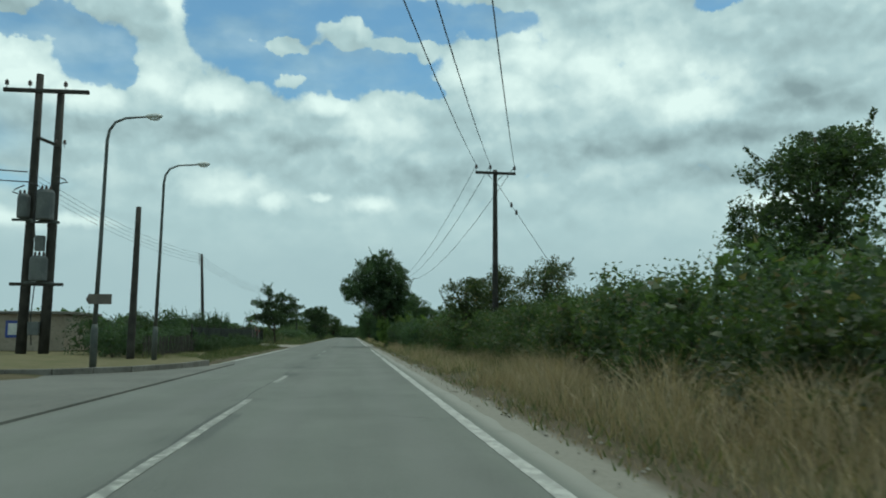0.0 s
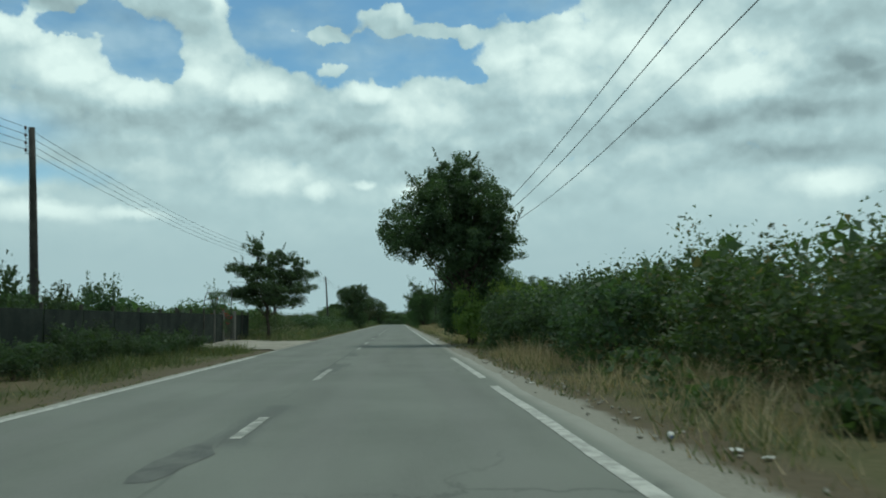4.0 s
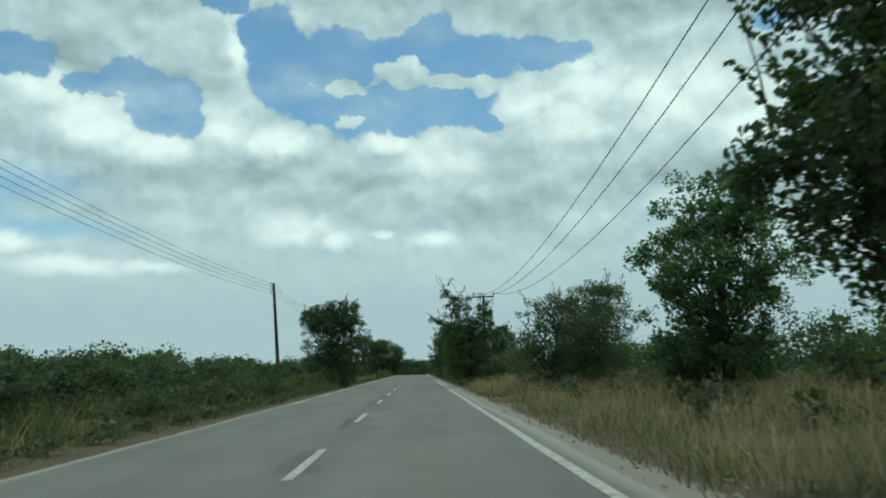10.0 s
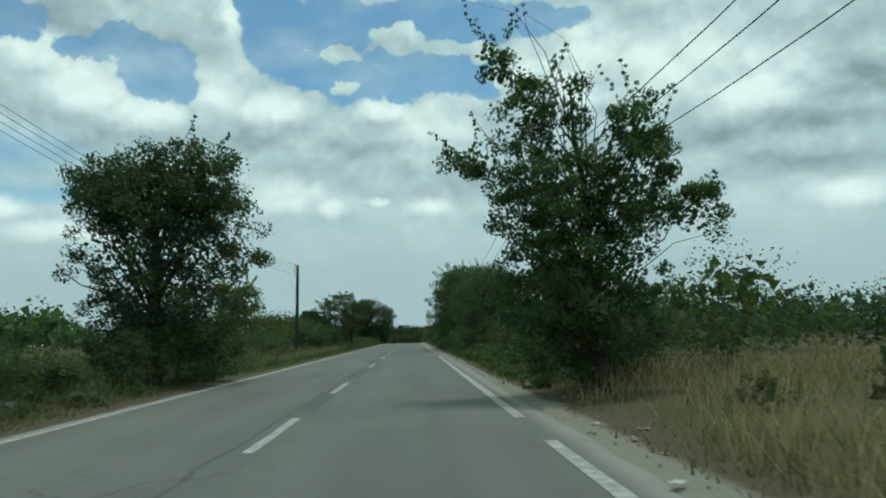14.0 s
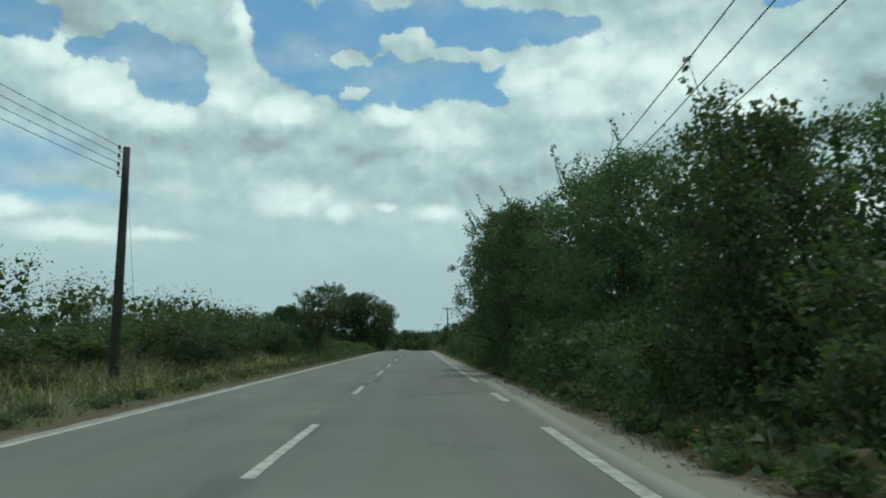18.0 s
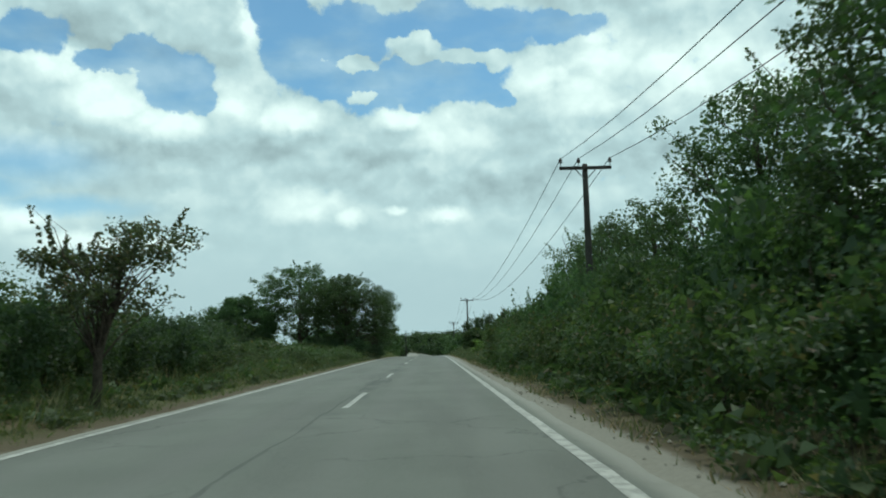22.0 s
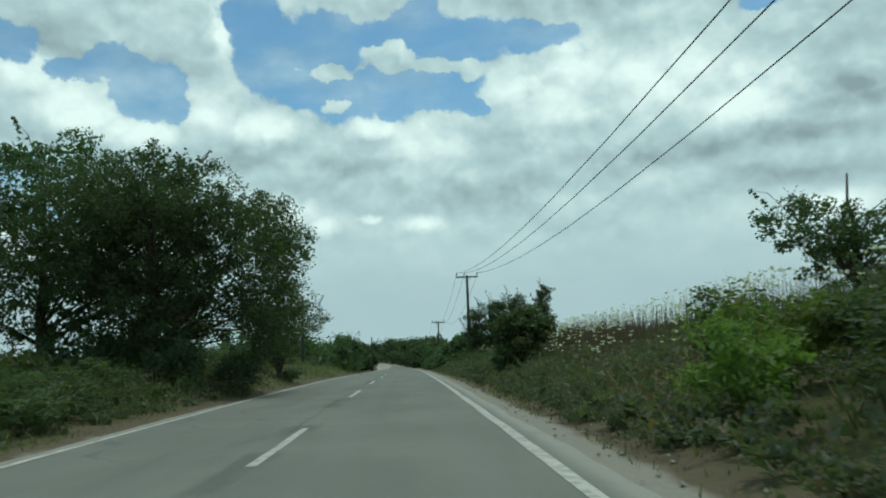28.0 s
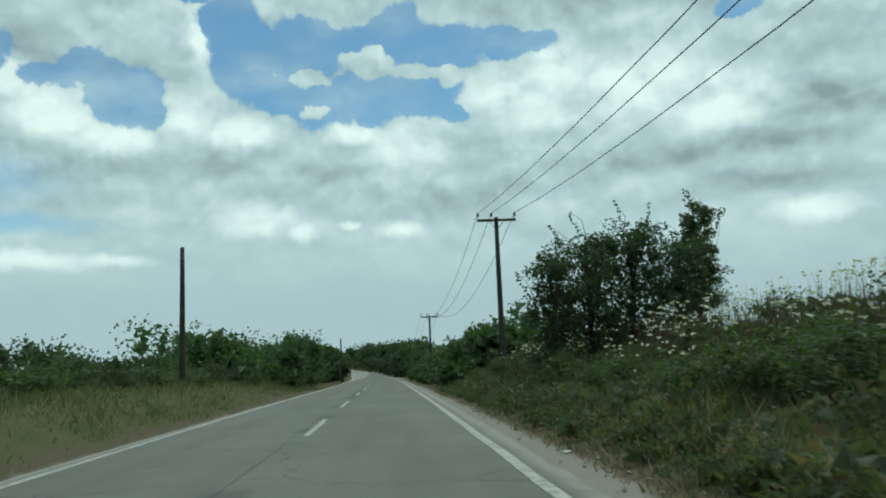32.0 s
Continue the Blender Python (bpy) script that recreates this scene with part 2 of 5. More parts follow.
def leaf_material(name, dark, light, dry=None, trans=0.44, rough=0.5, glow=(1.2, 1.4, 0.65)):
    m = bpy.data.materials.new(name)
    m.use_nodes = True
    t = m.node_tree
    b = t.nodes["Principled BSDF"]
    geo = t.nodes.new("ShaderNodeNewGeometry")
    info = t.nodes.new("ShaderNodeObjectInfo")
    isle = geo.outputs["Random Per Island"]
    col = mix(t, isle, dark, light)
    patch = ramp(t, fbm(t, geo.outputs["Position"], 0.9, 3.0), 0.4, 0.65)
    col = mix(t, mth(t, "MULTIPLY", patch, 0.5), col, tuple(0.5 * (p + q) for p, q in zip(dark, light)))
    hsv = t.nodes.new("ShaderNodeHueSaturation")
    t.links.new(col, hsv.inputs["Color"])
    t.links.new(mth(t, "ADD", 0.485, mth(t, "MULTIPLY", info.outputs["Random"], 0.03)), hsv.inputs["Hue"])
    t.links.new(mth(t, "ADD", 0.8, mth(t, "MULTIPLY", info.outputs["Random"], 0.45)), hsv.inputs["Value"])
    col = hsv.outputs[0]
    if dry:
        col = mix(t, ramp(t, isle, 0.9, 0.97), col, dry)
    t.links.new(col, b.inputs["Base Color"])
    b.inputs["Roughness"].default_value, b.inputs["Specular IOR Level"].default_value = rough, 0.25
    tr = t.nodes.new("ShaderNodeBsdfTranslucent")
    t.links.new(mix(t, 1.0, col, glow, "MULTIPLY"), tr.inputs[0])
    ms = t.nodes.new("ShaderNodeMixShader")
    ms.inputs[0].default_value = trans
    t.links.new(b.outputs[0], ms.inputs[1])
    t.links.new(tr.outputs[0], ms.inputs[2])
    t.links.new(ms.outputs[0], t.nodes["Material Output"].inputs[0])
    return m


def plain_asphalt(t, place):
    col = mix(t, ramp(t, fbm(t, place, 0.35, 5.0), 0.3, 0.7), (0.125, 0.128, 0.115), (0.165, 0.168, 0.15))
    return mix(t, ramp(t, fbm(t, place, 6.0, 5.0), 0.45, 0.7, 0.0, 0.5), col, (0.19, 0.18, 0.155))


def asphalt_colour(t, place):
    x, y, z = split(t, place)
    stretched = vmath(t, "MULTIPLY", place, (1.0, 0.12, 1.0))
    col = mix(t, ramp(t, fbm(t, place, 0.35, 5.0), 0.3, 0.7), (0.130, 0.142, 0.122), (0.168, 0.181, 0.157))
    col = mix(t, ramp(t, fbm(t, stretched, 0.9, 4.0), 0.4, 0.68, 0.0, 0.55), col, (0.108, 0.112, 0.101))
    col = mix(t, ramp(t, fbm(t, place, 45.0, 3.0), 0.35, 0.7, 0.0, 0.5), col, (0.182, 0.182, 0.168))
    # wheel tracks, polished and a little lighter
    for wheel in (-4.1, -2.6, -0.85, 0.85):
        d = mth(t, "ABSOLUTE", mth(t, "SUBTRACT", x, wheel))
        col = mix(t, ramp(t, d, 0.45, 0.05, 0.0, 0.35), col, (0.175, 0.178, 0.164))
    # old patches along the centre joint
    d = mth(t, "ABSOLUTE", mth(t, "ADD", mth(t, "SUBTRACT", x, -1.72), mth(t, "MULTIPLY", mth(t, "SUBTRACT", fbm(t, stretched, 2.0), 0.5), 0.9)))
    old = mth(t, "MULTIPLY", ramp(t, d, 0.34, 0.10), ramp(t, fbm(t, vmath(t, "MULTIPLY", place, (0.2, 1.0, 1.0)), 0.16, 2.0), 0.49, 0.55))
    col = mix(t, mth(t, "MULTIPLY", old, 0.6), col, (0.085, 0.09, 0.085))
    # fine joint crack
    d = mth(t, "ABSOLUTE", mth(t, "ADD", mth(t, "SUBTRACT", x, -1.85), mth(t, "MULTIPLY", mth(t, "SUBTRACT", fbm(t, stretched, 3.0), 0.5), 0.35)))
    crack = mth(t, "MULTIPLY", ramp(t, d, 0.035, 0.012), ramp(t, fbm(t, stretched, 0.35), 0.42, 0.5))
    col = mix(t, mth(t, "MULTIPLY", crack, 0.5), col, (0.06, 0.062, 0.06))
    # wandering cracks across the lanes
    net = t.nodes.new("ShaderNodeTexVoronoi")
    net.feature = "DISTANCE_TO_EDGE"
    net.inputs["Scale"].default_value = 0.3
    t.links.new(vmath(t, "ADD", place, vmath(t, "MULTIPLY", fbm(t, place, 1.1, 5.0, 0.6, True), (1.6, 1.6, 0.0))), net.inputs["Vector"])
    web = mth(t, "MULTIPLY", ramp(t, net.outputs["Distance"], 0.011, 0.003), ramp(t, fbm(t, place, 0.11, 2.0), 0.48, 0.6, 0.0, 0.5))
    col = mix(t, web, col, (0.065, 0.067, 0.063))
    for at, slope in ((28.3, 0.02), (29.2, -0.05), (31.6, 0.1)):
        d = mth(t, "SUBTRACT", mth(t, "SUBTRACT", y, at), mth(t, "MULTIPLY", x, slope))
        d = mth(t, "ABSOLUTE", mth(t, "ADD", d, mth(t, "MULTIPLY", mth(t, "SUBTRACT", fbm(t, place, 1.4, 6.0, 0.65), 0.5), 1.5)))
        col = mix(t, ramp(t, d, 0.07, 0.025, 0.0, 0.75), col, (0.055, 0.058, 0.055))
    # dust and grit towards both edges
    grit = mth(t, "MAXIMUM", ramp(t, x, 1.7, 2.05), ramp(t, x, -4.92, -5.25))
    return mix(t, mth(t, "MULTIPLY", grit, ramp(t, fbm(t, place, 1.3, 5.0), 0.25, 0.5, 0.6, 1.0)), col, (0.275, 0.272, 0.24))


def ground_colour(t, place):
    x, y, z = split(t, place)
    a = mix(t, ramp(t, fbm(t, place, 0.5, 6.0), 0.35, 0.65), (0.105, 0.085, 0.052), (0.06, 0.066, 0.03))
    a = mix(t, ramp(t, fbm(t, place, 9.0, 4.0), 0.5, 0.75, 0.0, 0.7), a, (0.15, 0.12, 0.075))
    a = mix(t, ramp(t, fbm(t, place, 0.02, 4.0), 0.45, 0.6, 0.0, 0.6), a, (0.08, 0.10, 0.04))
    wob = mth(t, "MULTIPLY", mth(t, "SUBTRACT", fbm(t, place, 0.9, 5.0), 0.5), 1.6)
    side = mth(t, "MAXIMUM", mth(t, "ADD", x, 1.64), mth(t, "SUBTRACT", -1.1, x))
    soil = ramp(t, mth(t, "ADD", side, wob), 5.2, 4.5)
    a = mix(t, soil, a, mix(t, fbm(t, place, 6.0, 4.0), (0.075, 0.062, 0.042), (0.125, 0.103, 0.068)))
    pale = ramp(t, mth(t, "ADD", side, mth(t, "MULTIPLY", wob, 0.35)), 4.35, 4.08)
    return mix(t, pale, a, mix(t, fbm(t, place, 14.0, 4.0), (0.18, 0.168, 0.14), (0.28, 0.268, 0.23)))


def paint_colour(t, place):
    worn = ramp(t, fbm(t, place, 5.0, 7.0, 0.65), 0.40, 0.60)
    base = mix(t, fbm(t, place, 1.1, 3.0), (0.52, 0.515, 0.475), (0.38, 0.38, 0.35))
    return mix(t, mth(t, "MULTIPLY", worn, 0.62), base, (0.18, 0.18, 0.165))


M_ASPHALT = material("asphalt", asphalt_colour, 0.85, 0.25, bump=0.5, bump_scale=70.0)
M_SIDE = material("side_asphalt", plain_asphalt, 0.88, 0.2, bump=0.5, bump_scale=70.0)
M_PATCH = material("tar_patch", blotched((0.085, 0.09, 0.084), (0.125, 0.13, 0.118), 2.5, (0.14, 0.142, 0.128), 9.0), 0.8, 0.25, bump=0.6, bump_scale=60.0)
M_GROUND = material("ground", ground_colour, 0.95, 0.1, bump=0.9, bump_scale=9.0)
M_PAINT = material("road_paint", paint_colour, 0.7, 0.3, bump=0.2, bump_scale=80.0)
M_WORN = material("worn_paint", lambda t, p: mix(t, ramp(t, fbm(t, p, 4.0, 7.0, 0.65), 0.36, 0.56), (0.42, 0.42, 0.38), (0.2, 0.205, 0.185)), 0.8)
M_WOOD = material("tarred_wood", blotched((0.040, 0.038, 0.033), (0.064, 0.060, 0.052), 2.0, (0.028, 0.027, 0.025), 30.0), 0.85, 0.2, bump=0.6, bump_scale=40.0)
M_GREYWOOD = material("grey_wood", blotched((0.05, 0.047, 0.04), (0.09, 0.085, 0.072), 3.0), 0.9, 0.1, bump=0.5)
M_STEEL = material("painted_steel", blotched((0.075, 0.085, 0.08), (0.11, 0.12, 0.11), 3.0), 0.55, 0.4, 0.3)
M_LAMP = material("lamp_housing", blotched((0.5, 0.52, 0.5), (0.62, 0.63, 0.6), 4.0), 0.4, 0.5)
M_TANK = material("tank_grey", blotched((0.085, 0.095, 0.095), (0.13, 0.14, 0.135), 2.0), 0.6, 0.4)
M_WIRE = material("wire_dark", blotched((0.03, 0.03, 0.03), (0.05, 0.05, 0.05), 2.0), 0.6, 0.3)
M_CERAMIC = material("brown_ceramic", blotched((0.045, 0.03, 0.026), (0.07, 0.05, 0.04), 6.0), 0.3, 0.5)
M_BARK = material("bark", blotched((0.055, 0.045, 0.035), (0.11, 0.09, 0.07), 6.0, (0.035, 0.03, 0.024), 40.0), 0.9, 0.1, bump=0.8, bump_scale=30.0)
M_TWIG = material("pale_twig", blotched((0.16, 0.14, 0.11), (0.24, 0.21, 0.17), 6.0), 0.9, 0.1)
M_CONCRETE = material("concrete", blotched((0.15, 0.14, 0.12), (0.21, 0.20, 0.175), 0.8, (0.10, 0.095, 0.085), 9.0), 0.9, 0.2, bump=0.4)
M_RENDER = material("wall_render", blotched((0.27, 0.225, 0.175), (0.34, 0.29, 0.23), 0.7, (0.2, 0.17, 0.13), 5.0), 0.9, 0.2, bump=0.4)
M_TRACK = material("packed_gravel", blotched((0.25, 0.235, 0.20), (0.33, 0.31, 0.265), 0.6, (0.19, 0.17, 0.14), 12.0), 0.95, 0.1, bump=0.8, bump_scale=25.0)
M_DRYLAWN = material("dry_lawn", blotched((0.17, 0.145, 0.085), (0.125, 0.12, 0.062), 0.8, (0.085, 0.09, 0.04), 7.0), 0.95, 0.1, bump=0.9, bump_scale=30.0)
M_BLUE = material("blue_plastic", blotched((0.02, 0.05, 0.25), (0.03, 0.07, 0.32), 2.0), 0.45, 0.5)
M_BROWN = material("brown_sheet", blotched((0.10, 0.085, 0.075), (0.14, 0.12, 0.10), 3.0), 0.6, 0.4)
M_LITTER = material("white_scrap", blotched((0.55, 0.55, 0.52), (0.42, 0.42, 0.39), 20.0), 0.6, 0.3)
M_CLOTH = material("dark_netting", blotched((0.024, 0.031, 0.027), (0.045, 0.053, 0.045), 1.3, (0.016, 0.02, 0.018), 22.0), 0.95, 0.1, bump=0.8, bump_scale=60.0)

L_BROAD = leaf_material("broad_leaf", (0.038, 0.070, 0.037), (0.088, 0.140, 0.062))
L_DARK = leaf_material("dark_leaf", (0.037, 0.061, 0.037), (0.079, 0.120, 0.062))
L_LIGHT = leaf_material("light_leaf", (0.080, 0.135, 0.036), (0.170, 0.225, 0.062))
L_SHRUB = leaf_material("shrub_leaf", (0.042, 0.071, 0.036), (0.092, 0.130, 0.056), (0.16, 0.13, 0.08))
L_GREY = leaf_material("greyish_leaf", (0.051, 0.068, 0.041), (0.107, 0.127, 0.075), (0.16, 0.12, 0.07))
L_DRY = leaf_material("dry_blade", (0.22, 0.18, 0.105), (0.48, 0.40, 0.255), None, 0.3, 0.7, (1.15, 1.1, 0.7))
L_GRASS = leaf_material("grass_blade", (0.066, 0.082, 0.040), (0.148, 0.165, 0.080), (0.27, 0.22, 0.13), 0.35, 0.7)
L_RED = leaf_material("dock_head", (0.10, 0.072, 0.05), (0.17, 0.125, 0.085), None, 0.2, 0.8)
L_ROSE = leaf_material("rose_petal", (0.16, 0.012, 0.02), (0.26, 0.02, 0.03), None, 0.2, 0.6)
L_UMBEL = leaf_material("white_umbel", (0.60, 0.60, 0.54), (0.72, 0.72, 0.66), None, 0.3, 0.7)


# ---- mesh helpers ----
def mesh_object(name, verts, faces, mat, parent=None, label="", smooth=False):
    me = bpy.data.meshes.new(name)
    me.from_pydata(verts.tolist() if hasattr(verts, "tolist") else verts, [], faces.tolist() if hasattr(faces, "tolist") else faces)
    me.materials.append(mat)
    if smooth:
        me.polygons.foreach_set("use_smooth", [True] * len(me.polygons))
    ob = new(name, me)
    if parent:
        ob.parent = parent
    if label:
        tagged(ob, label)
    return ob


def part(name, bm, mat, parent=None, label="", smooth=False):
    me = bpy.data.meshes.new(name)
    bm.to_mesh(me)
    bm.free()
    me.materials.append(mat)
    if smooth:
        me.polygons.foreach_set("use_smooth", [True] * len(me.polygons))
    ob = new(name, me)
    if parent:
        ob.parent = parent
    if label:
        tagged(ob, label)
    return ob


def thing(name, x, y, z, label, category, group=""):
    ob = new(name)
    ob.location = (x, y, z)
    ob.empty_display_size = 0.3
    return tagged(ob, label, category, group)


def box(sx, sy, sz, at=(0, 0, 0), bevel=0.01, turn=None):
    bm = bmesh.new()
    bmesh.ops.create_cube(bm, size=1)
    bmesh.ops.scale(bm, vec=(sx, sy, sz), verts=bm.verts)
    if bevel:
        bmesh.ops.bevel(bm, geom=bm.edges[:], offset=bevel, segments=1, affect="EDGES")
    if turn is not None:
        bmesh.ops.transform(bm, matrix=turn, verts=bm.verts)
    bmesh.ops.translate(bm, vec=at, verts=bm.verts)
    return bm


def tube(points, radii, sides=6, cap=True):
    """Vertices and faces of a tapered tube along points."""
    pts = [Vector(p) for p in points]
    verts, faces = [], []
    up = Vector((0.31, 0.95, 0.05))
    for i, p in enumerate(pts):
        d = (pts[min(i + 1, len(pts) - 1)] - pts[max(i - 1, 0)]).normalized()
        u = d.cross(up).normalized()
        v = d.cross(u)
        for k in range(sides):
            a = 2 * math.pi * k / sides
            verts.append(p + radii[i] * (math.cos(a) * u + math.sin(a) * v))
    for i in range(len(pts) - 1):
        for k in range(sides):
            a, b = i * sides + k, i * sides + (k + 1) % sides
            faces.append((a, b, b + sides, a + sides))
    if cap:
        faces.append(tuple(range(sides - 1, -1, -1)))
        faces.append(tuple(range((len(pts) - 1) * sides, len(pts) * sides)))
    return [tuple(v) for v in verts], faces


def tube_object(name, points, radii, mat, parent=None, label="", sides=6):
    v, f = tube(points, radii, sides)
    return mesh_object(name, v, f, mat, parent, label, True)


def lathe(profile, sides=10, at=(0, 0, 0)):
    bm = bmesh.new()
    rings = [[bm.verts.new((at[0] + r * math.cos(2 * math.pi * k / sides), at[1] + r * math.sin(2 * math.pi * k / sides), at[2] + z))
              for k in range(sides)] for r, z in profile]
    for lo, hi in zip(rings, rings[1:]):
        for k in range(sides):
            bm.faces.new((lo[k], lo[(k + 1) % sides], hi[(k + 1) % sides], hi[k]))
    bm.faces.new(rings[-1])
    bm.faces.new(rings[0][::-1])
    return bm


# ---- the lie of the land ----
def smooth01(a):
    a = np.clip(a, 0.0, 1.0)
    return a * a * (3 - 2 * a)


def road_z(y):
    """The road is level, then falls away past the last near pole."""
    y = np.asarray(y, float)
    u = np.clip(y - 270, 0, 70)
    return -0.0001 * u * u - 0.014 * np.clip(y - 340, 0, 150)


def bend(y):
    """How far the road has turned to the left, past the last near pole."""
    u = np.clip(np.asarray(y, float) - 365, 0, 400)
    return -0.00018 * u * u


def left_line(y):
    """Where the left edge line runs; the road narrows slightly towards its far end."""
    return -4.94 + 0.10 * smooth01((np.asarray(y, float) - 225) / 60)


def land_z(x, y):
    x, y = np.asarray(x, float), np.asarray(y, float)
    right = np.clip((x - 2.9) / 6.5, 0, 1) * (0.35 + 1.15 * smooth01((y - 255) / 20) * smooth01((380 - y) / 40))
    left = np.clip((-6.3 - x) / 4.0, 0, 1) * (0.10 + 0.35 * smooth01((y - 100) / 10) * smooth01((285 - y) / 30))
    lumps_ = 0.05 * np.sin(x * 1.7 + y * 0.6) * np.sin(y * 0.9 - x * 0.4) * np.clip((np.abs(x + 1.64) - 4.6) / 2.0, 0, 1)
    dip = -0.05 * (np.abs(x + 1.64) < 3.7) - 0.12 * (y > 365) * (np.abs(x + 1.64) < 30)
    bank = 0.75 * smooth01((-5.5 - x) / 2.2) * smooth01((y - 288) / 14) * smooth01((372 - y) / 30)
    return road_z(y) + right + left + bank + lumps_ + dip


def ground_at(x, y):
    return float(land_z(x, y))


def strip(xs, ys, height):
    """A sheet over the grid xs by ys with its height from a function."""
    gx, gy = np.meshgrid(xs, ys)
    v = np.stack([gx.ravel(), gy.ravel(), height(gx, gy).ravel()], 1)
    nx, ny = len(xs), len(ys)
    i = np.arange((ny - 1) * (nx - 1))
    a = (i // (nx - 1)) * nx + i % (nx - 1)
    return v, np.stack([a, a + 1, a + nx + 1, a + nx], 1)


xs = np.concatenate([[-3000, -900, -300, -120, -60, -40, -30, -25, -21, -18, -16], np.arange(-14.5, -5.2, 0.5), [-5.3, -5, -1.6, 1.7, 2.0],
                     np.arange(2.3, 15, 0.5), [16, 18, 21, 25, 30, 40, 60, 120, 300, 900, 3000]])
ys = np.concatenate([[-600, -200, -80, -40], np.arange(-25, 400, 1.5), np.arange(402, 700, 12), [760, 900, 1200, 1800, 2600, 4200]])
v, f = strip(xs, ys, land_z)
tagged(mesh_object("ground", v, f, M_GROUND, smooth=True), "dry roadside earth with grass and gravel margins", "ground", kind="structure")

# the carriageway with broken edges
ys = np.concatenate([[-120, -60], np.arange(-25, 360, 0.4), np.arange(361, 700, 6)])
ragged = np.array([noise.noise((0.0, y * 0.9, 3.1)) * 0.16 + noise.noise((0.0, y * 0.2, 7.7)) * 0.22 for y in ys])
ragged_left = np.array([noise.noise((5.0, y * 0.8, 1.1)) * 0.10 + noise.noise((5.0, y * 0.15, 2.7)) * 0.14 for y in ys])
cols = np.array([0, 0.06, 0.25, 0.5, 0.75, 0.94, 1.0])
v, f = [], []
for r, rl, y in zip(ragged, ragged_left, ys):
    x0, x1 = float(left_line(y)) - 0.48 + rl, 2.28 + r
    for c in cols:
        x = x0 + (x1 - x0) * c + float(bend(y))
        v.append((x, y, float(road_z(y)) + 0.012 - (0.05 if c in (0, 1) else 0)))
n = len(cols)
f = [(j * n + i, j * n + i + 1, (j + 1) * n + i + 1, (j + 1) * n + i) for j in range(len(ys) - 1) for i in range(n - 1)]
road = tagged(mesh_object("road", v, f, M_ASPHALT, smooth=True), "worn grey two-lane country road of asphalt", "road", kind="structure")


def paint(name, x0, x1, y0, y1, mat, wander=0.02, step=0.5, follow=False):
    k = max(2, int((y1 - y0) / step) + 1)
    v, f = [], []
    for i in range(k):
        y = y0 + (y1 - y0) * i / (k - 1)
        w = noise.noise((x0, y * 0.35, 0.0)) * wander + (float(left_line(y)) if follow else 0)
        e = noise.noise((x0 + 9, y * 2.0, 4.0)) * 0.012
        for x in (x0 + w - e, x1 + w + e):
            v.append((x + float(bend(y)), y, float(road_z(y)) + 0.017))
        if i:
            f.append((2 * i - 2, 2 * i - 1, 2 * i + 1, 2 * i))
    return mesh_object(name, v, f, mat, road)


# edge lines, broken where the paint has gone
for y0, y1 in ((-25, 41.5), (43.2, 52.6), (54.6, 63.5), (76.5, 133.5), (134.2, 147.0), (149.5, 186.5), (191.5, 194.2), (199.5, 361), (361, 690)):
    paint("edge_line", 1.58, 1.74, y0, y1, M_PAINT)
for y0, y1 in ((36, 66), (129.0, 132.0), (138, 141), (146, 361), (361, 690)):
    paint("edge_line", -0.07, 0.07, y0, y1, M_PAINT, follow=True)
for y0, y1 in ((-9, -3), (5.5, 15.0), (20.1, 23.3), (46.6, 48.4), (54.6, 58.2), (71.8, 74.2), (79.2, 83), (89.6, 92.4)):
    paint("centre_dash", -1.80, -1.67, y0, y1, M_WORN)
for y0, y1 in ((106.6, 110.1), (116.5, 120.3), (126.7, 130.7), (136.3, 140.3), (146.6, 150.3), (155.6, 159.6), (170.6, 174.3), (182.4, 187.1), (194.0, 197.3), (204.9, 209.0),
               (214.7, 219.0), (229.0, 234.0), (243.8, 248.4), (265.6, 269.7), (277.6, 282.4), (293.2, 298.6), (306.2, 311.7), (319.8, 325.0), (332, 337.6), (346, 351), (360, 365), (374, 379), (388, 393)):
    paint("centre_dash", -1.69, -1.56, y0, y1, M_PAINT)

# darker patches where the centre joint has been filled
for px, y0, y1, w in ((-1.78, 95.0, 101.6, 0.15), (-2.0, 44.4, 46.3, 0.2), (-1.62, 86.2, 88.4, 0.14), (-1.35, 199.0, 203.6, 0.1), (-0.15, 214.8, 215.8, 0.2), (-1.05, 218.2, 219.4, 0.2), (-1.4, 239.0, 243.4, 0.08)):
    k = max(5, int((y1 - y0) / 0.3))
    v, f = [], []
    for i in range(k + 1):
        y = y0 + (y1 - y0) * i / k
        h = w * math.sin(math.pi * (0.08 + 0.84 * i / k)) ** 0.5
        for side in (-1, 1):
            v.append((px + noise.noise((px, y * 0.4, 9.0)) * 0.12 + side * h * (1 + 0.7 * noise.noise((side * 3.0, y * 1.7, px))), y, 0.0155))
        if i:
            f.append((2 * i - 2, 2 * i - 1, 2 * i + 1, 2 * i))
    mesh_object("asphalt_patch", v, f, M_PATCH, road, "darker tar patch")

# ---- side road, kerbs and the gravel entrance ----
def slab(name, outline, z, mat, label, category, depth=0.12, kind="structure", steps=0):
    bm = bmesh.new()
    top = [bm.verts.new((x, y, z)) for x, y in outline]
    low = [bm.verts.new((x, y, z - depth)) for x, y in outline]
    bm.faces.new(top)
    for i in range(len(top)):
        j = (i + 1) % len(top)
        bm.faces.new((top[j], top[i], low[i], low[j]))
    bmesh.ops.recalc_face_normals(bm, faces=bm.faces)
    return tagged(part(name, bm, mat), label, category, kind=kind)


